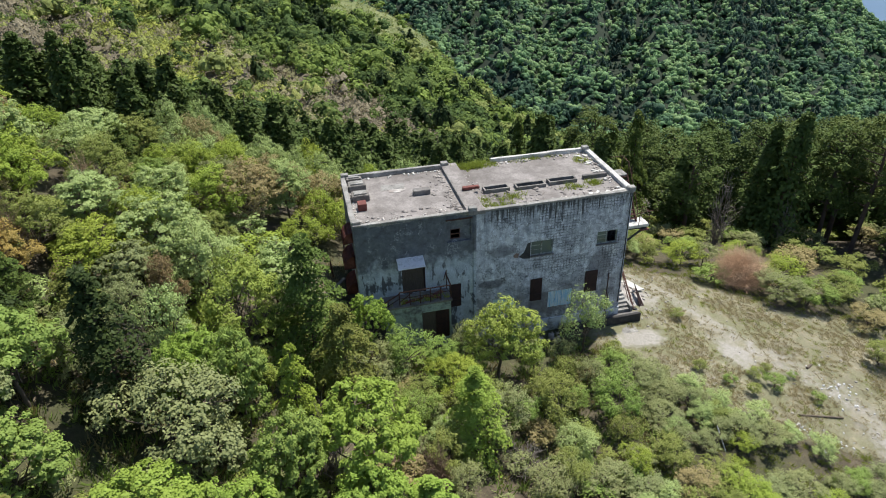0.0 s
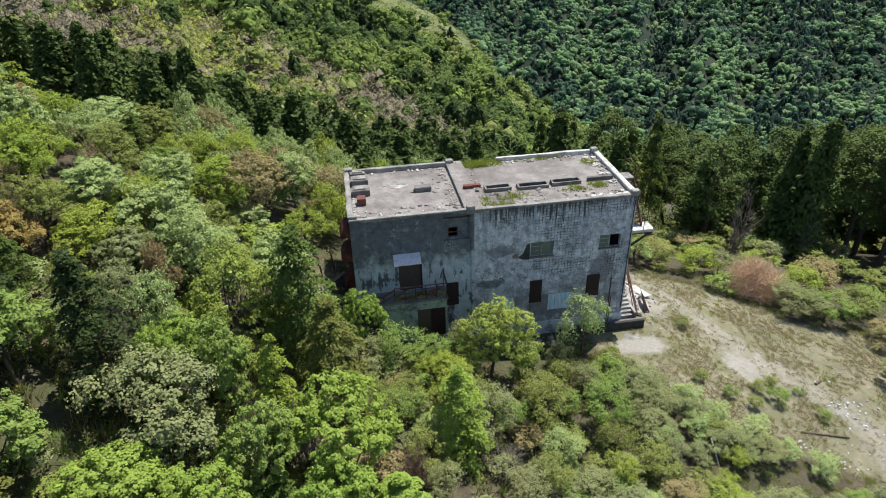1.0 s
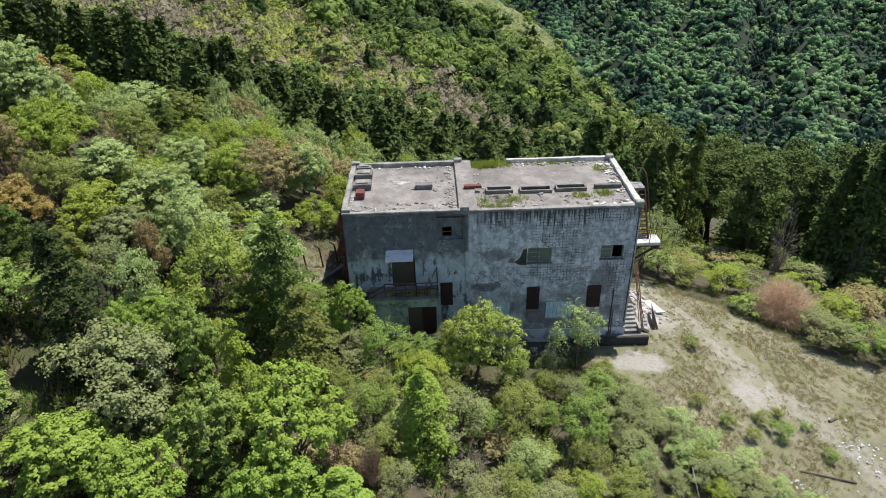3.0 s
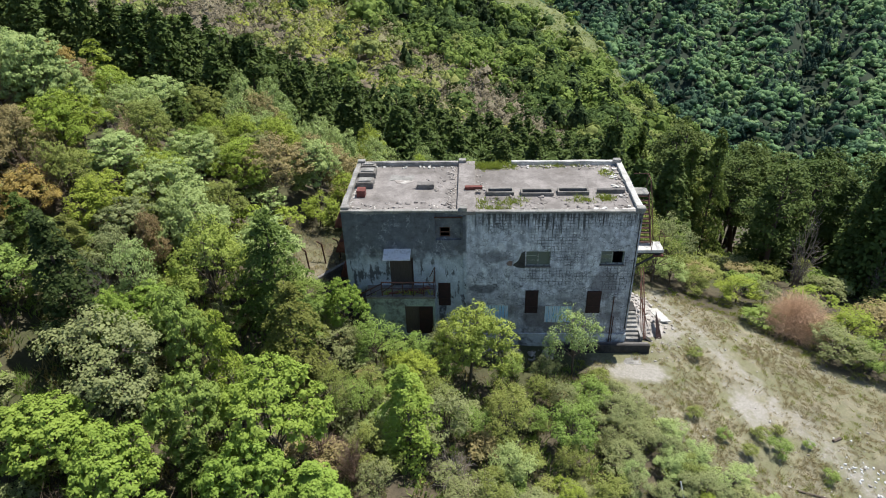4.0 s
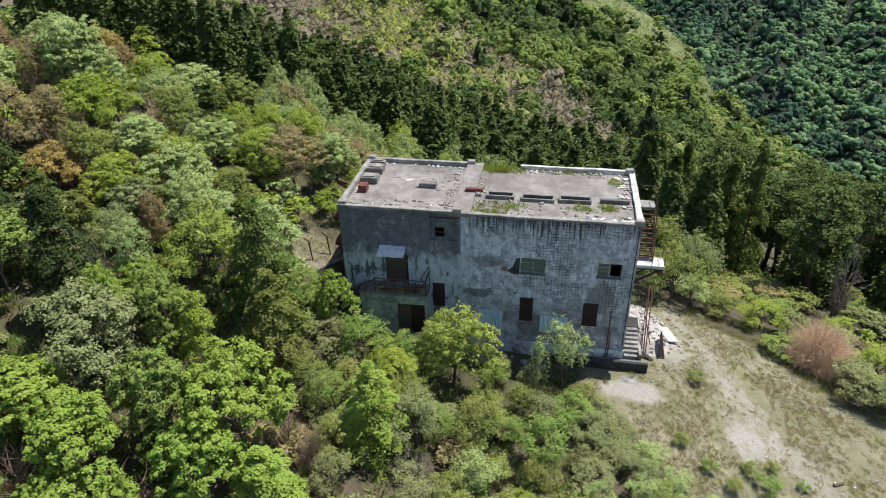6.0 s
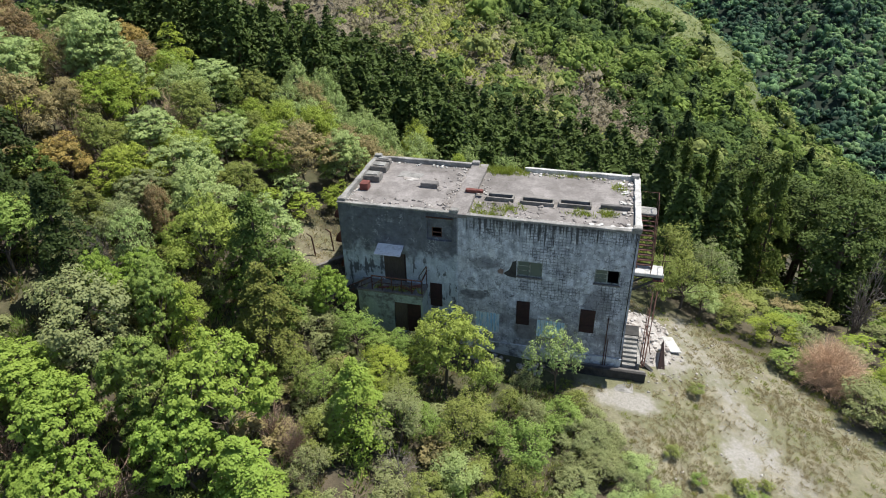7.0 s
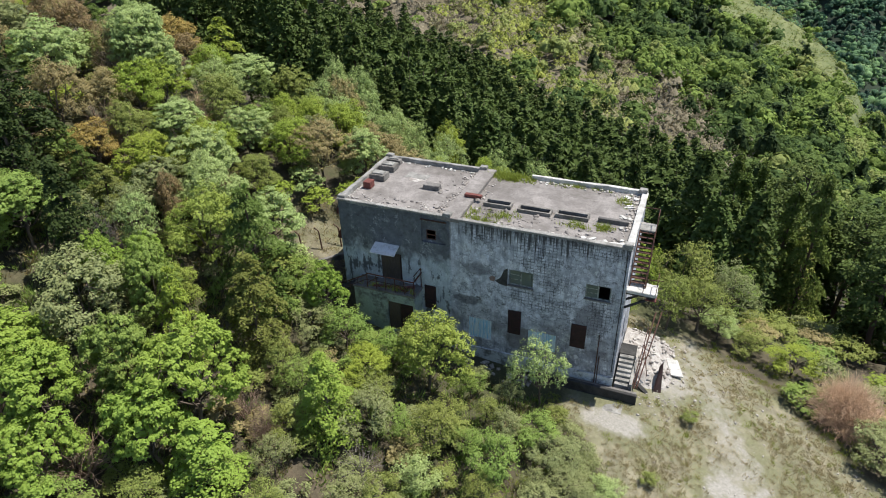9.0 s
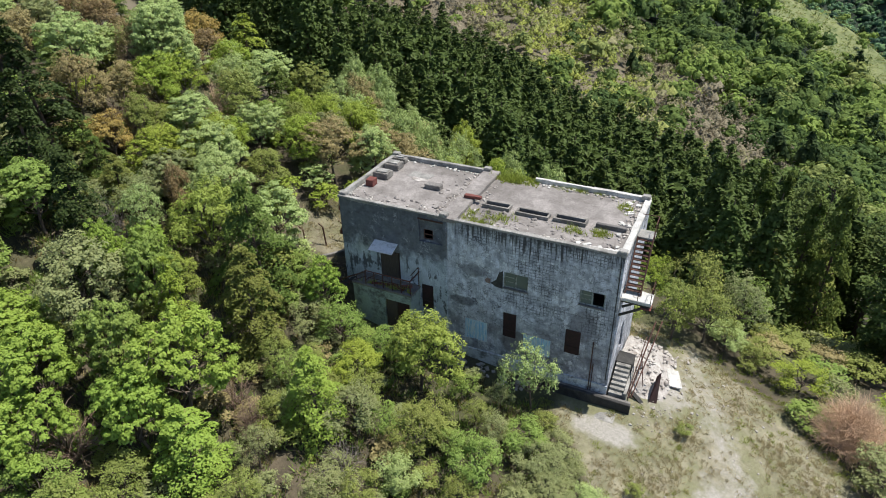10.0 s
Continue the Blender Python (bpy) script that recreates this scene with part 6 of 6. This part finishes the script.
for _ in range(240):
    x, y = grit.uniform(20, 34), grit.uniform(-13, 7)
    if clearing(x, y) > 0.5:
        spots.append((x, y, z_at(x, y), abs(grit.normal()) * 0.05 + 0.03))
strew("stones", spots, M["rubble"], "pale stones strewn over the clearing", "stones", 3)
spots = []
for cx, cy, r, k in ((29.8, -8.4, 0.55, 34), (25.0, -11.3, 0.35, 18), (25.6, -12.3, 0.3, 8), (26.6, -12.4, 0.5, 10), (30.2, -10.4, 0.8, 12), (28.2, -11.4, 1.3, 18), (30.5, -6.0, 0.12, 2), (29.6, -6.1, 0.12, 2)):
    for _ in range(k):
        x, y = cx + grit.normal() * r, cy + grit.normal() * r * 0.7
        spots.append((x, y, z_at(x, y), grit.uniform(0.03, 0.12)))
strew("dumped_rubbish", spots, M["litter"], "scattered white plastic rubbish on the gravel", "rubbish", 4)
for a, b, r in (((25.5, -10.2), (28.7, -10.5), 0.06), ((29.3, -6.3), (29.9, -6.0), 0.09)):
    z0, z1 = z_at(*a), z_at(*b)
    tagged(part("fallen_log", rod((*a, z0 + r), (*b, z1 + r), r), M["bark"]), "dark fallen log lying on the gravel", "log", "logs on the clearing")
for x, y, dx, dy, m in ((18.9, -12.3, 0.3, -0.9, "litter"), (19.6, -12.2, -0.5, -0.8, "bark"), (19.9, -12.9, -0.5, -0.5, "bark"), (17.9, -12.4, -0.5, -0.4, "bark")):
    z = z_at(x, y)
    tagged(part("stake", rod((x, y, z - 0.1), (x - dx, y - dy, z + 1.3), 0.032), M[m]), "leaning wooden stake among the shrubs", "stake", "leaning stakes")

# ---- far woods ----
def crown_core(round_one):
    """The lower-cut lump of triangles inside one lobe of a far crown."""
    bm = bmesh.new()
    if round_one:
        bmesh.ops.create_icosphere(bm, subdivisions=1, radius=1)
    else:
        bmesh.ops.create_cone(bm, segments=5, radius1=1.0, radius2=0.45, depth=1.1)
        bmesh.ops.triangulate(bm, faces=bm.faces)
        top = [v for v in bm.verts if v.co.z > 0]
        bmesh.ops.pointmerge(bm, verts=top, merge_co=(0, 0, 0.8))
    bmesh.ops.delete(bm, geom=[f for f in bm.faces if f.calc_center_median().z < -0.5], context="FACES")
    bm.verts.index_update()
    v, f = np.array([v.co[:] for v in bm.verts]), np.array([[q.index for q in g.verts] for g in bm.faces])
    bm.free()
    return v, f


LUMP, SLAB = crown_core(True), crown_core(False)


def woods(name, count, az0, az1, r0, r1, size, kinds, per, label, seed, keep=None, leaf=0.3, inner=0.42, lobes=5, core=LUMP):
    """Crowns of far trees by the hundred, standing on the slope, in one mesh: rounded lobes of leaves, dark spires, and airy brown crowns in bud."""
    rng = np.random.default_rng(seed)
    az = np.radians(rng.uniform(az0, az1, count))
    r = np.sqrt(rng.uniform(r0 ** 2, r1 ** 2, count))
    x, y = CENTRE[0] + r * np.sin(az), CENTRE[1] + r * np.cos(az)
    if keep is not None:
        ok = keep(np.degrees(az), r, rng)
        x, y, r, az = x[ok], y[ok], r[ok], az[ok]
    n = len(x)
    z = land(x, y)
    s = size * np.exp(rng.normal(size=n) * 0.24)
    colour, spire, airy = kinds(np.degrees(az), r, x, y, rng)
    tall = np.where(spire, 0.8, rng.uniform(0.45, 0.7, n))
    broad = np.where(spire, 0.54, rng.uniform(0.54, 0.76, n))
    stretch = np.stack([broad, broad * rng.uniform(0.8, 1.2, n), tall], 1)[:, None] * s[:, None, None]
    centre = np.stack([x, y, z + s * tall * 0.8], 1)[:, None]

    def taper(p):
        """Narrow a spire towards its tip."""
        slim = np.where(spire[:, None], np.clip(0.75 - 0.7 * p[..., 2], 0.08, 1.2), 1.0)[..., None]
        return p * np.concatenate([slim, slim, np.ones_like(slim)], -1)

    ball = unit(rng.normal(size=(n, lobes, 3)))
    ball[..., 2] = np.abs(ball[..., 2]) - 0.35
    ball *= rng.uniform(0.35, 0.75, (n, lobes, 1))
    k = len(core[0])
    lump = core[0][None, None] * (1 + rng.normal(size=(n, lobes, k, 1)) * 0.2) * inner * np.where(airy, 0.5, 1.0)[:, None, None, None]
    v = centre + taper((ball[:, :, None] + lump).reshape(n, -1, 3)) * stretch
    chunks = [(v.reshape(-1, 3), (core[1][None] + (np.arange(n * lobes) * k)[:, None, None]).reshape(-1, 3))]
    tints = [np.repeat(colour, k * lobes, 0)]
    which = rng.integers(lobes, size=(n, per))
    d = unit(rng.normal(size=(n, per, 3)))
    d[..., 2] = np.abs(d[..., 2]) * 1.15 - 0.2
    loose = np.where(airy, 0.3, 0.08)[:, None, None]
    p = np.take_along_axis(ball, which[..., None].repeat(3, -1), 1) + d * 0.46 * (1 + rng.normal(size=(n, per, 1)) * loose)
    normal = unit(d + np.array([0, 0, 0.35]) + rng.normal(size=d.shape) * np.where(airy, 0.5, 0.16)[:, None, None])
    v, f = leaf_quads((centre + taper(p) * stretch).reshape(-1, 3), normal.reshape(-1, 3), np.repeat(s * leaf * np.where(airy, 0.6, 1.0), per), rng, 1.3)
    chunks.append((v, np.concatenate([f[:, (0, 1, 2)], f[:, (0, 2, 3)]])))
    tints.append(np.repeat(colour, per * 4, 0))
    v, f = join(chunks)
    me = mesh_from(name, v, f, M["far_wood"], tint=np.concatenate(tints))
    tagged(new(name, me), label, "forest", kind="stuff")


def blend(w, *cols):
    cols = np.array(cols)
    return cols[np.clip((w * len(cols)).astype(int), 0, len(cols) - 1)]


def leafless(az, r):
    """Where the facing slope is still brown: its lower edge and its western end."""
    return r < np.interp(az, (-30, -18, -8, 3, 6, 10), (440, 360, 268, 224, 192, 150)) + 16 * np.sin(az * 0.9) + 10 * np.sin(az * 2.3 + 1)


def near_hill(az, r, x, y, rng):
    n = len(x)
    w = np.clip(0.5 + 0.42 * np.sin(x * 0.028 + 2 * np.sin(y * 0.017)) * np.cos(y * 0.021) + rng.normal(size=n) * 0.26, 0, 0.999)
    c = blend(w, (0.058, 0.092, 0.030), (0.090, 0.130, 0.038), (0.125, 0.175, 0.045), (0.150, 0.205, 0.052), (0.185, 0.215, 0.072))
    stand = np.sin(x * 0.05 + 1.3) * np.sin(y * 0.043 + 0.02 * x)
    spire = rng.uniform(size=n) < np.clip(0.08 + 0.4 * (stand - 0.1), 0.04, 0.45)
    c[spire] = (0.040, 0.062, 0.024)
    return c * 1.7, spire, np.zeros(n, bool)


def twiggy(az, r, x, y, rng):
    n = len(x)
    c = blend(np.clip(0.5 + 0.4 * np.sin(x * 0.06 + y * 0.02) + rng.normal(size=n) * 0.25, 0, 0.999), (0.180, 0.158, 0.112), (0.205, 0.182, 0.130), (0.200, 0.190, 0.108), (0.205, 0.225, 0.075), (0.225, 0.250, 0.062))
    return c * 1.75, np.zeros(n, bool), np.ones(n, bool)


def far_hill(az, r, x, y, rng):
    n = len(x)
    # broad tone patches; they also paint in lit ridges and shaded gullies
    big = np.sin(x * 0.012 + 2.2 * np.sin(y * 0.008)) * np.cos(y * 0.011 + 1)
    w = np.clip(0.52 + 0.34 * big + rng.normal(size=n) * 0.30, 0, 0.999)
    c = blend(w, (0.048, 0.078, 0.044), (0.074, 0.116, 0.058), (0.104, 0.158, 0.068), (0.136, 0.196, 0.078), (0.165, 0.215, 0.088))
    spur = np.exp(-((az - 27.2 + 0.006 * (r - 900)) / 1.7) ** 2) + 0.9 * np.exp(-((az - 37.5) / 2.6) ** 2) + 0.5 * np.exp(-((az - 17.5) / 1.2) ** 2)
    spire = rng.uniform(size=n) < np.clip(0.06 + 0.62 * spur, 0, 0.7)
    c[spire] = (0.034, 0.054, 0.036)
    # the extra blue in this factor is distance haze painted into the crowns
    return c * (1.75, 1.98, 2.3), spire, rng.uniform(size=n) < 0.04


def off_crest(az, r, rng):
    grassy = (az > 0) & (az < 13.4) & (r > 408 + 14 * np.sin(az * 1.7)) & (r < 545)
    return (~grassy | (rng.uniform(size=len(az)) < 0.04)) & (~leafless(az, r) | (rng.uniform(size=len(az)) < 0.30))


def in_leaf(az, r, rng):
    return (r > belt_edge(az)) & (~leafless(az, r) | (rng.uniform(size=len(az)) < 0.12))


def crest_kind(az, r, x, y, rng):
    n = len(x)
    return blend(rng.uniform(size=n), (0.19, 0.23, 0.075), (0.23, 0.27, 0.085), (0.26, 0.27, 0.11), (0.15, 0.20, 0.06)) * 1.2, np.zeros(n, bool), np.ones(n, bool)


woods("near_hillside_forest", 2100, -30, 22, 116, 290, 6.6, near_hill, 84, "leafing spring trees in fresh greens on the facing slope", 2, in_leaf, 0.125, 0.30, 8)
woods("bare_hillside_wood", 3400, -30, 12, 116, 420, 6.0, twiggy, 50, "brown and grey trees barely in bud on the facing slope", 7, lambda az, r, rng: leafless(az, r) & (r > belt_edge(az)), 0.11, 0.40, 4, SLAB)
woods("western_hillside_forest", 900, -58, -30, 170, 440, 7.0, near_hill, 70, "leafing spring trees in fresh greens at the western end of the slope", 9, lambda az, r, rng: r > belt_edge(np.maximum(az, -30.0)), 0.13, 0.30, 6)
woods("hillside_forest", 4300, -26, 30, 285, 625, 8.3, near_hill, 56, "mixed spring forest in greens on the facing slope", 3, off_crest, 0.14, 0.31, 6)
woods("crest_scrub", 1900, -1, 15, 395, 560, 2.6, crest_kind, 10, "low pale scrub and grass tufts along the crest", 6, None, 0.22, 0.4, 3, SLAB)
woods("valley_forest", 15500, -8, 64, 590, 1480, 11.9, far_hill, 18, "dense forest on the far side of the valley, its greens tinted with haze blue", 4, None, 0.14, 0.36, 5)
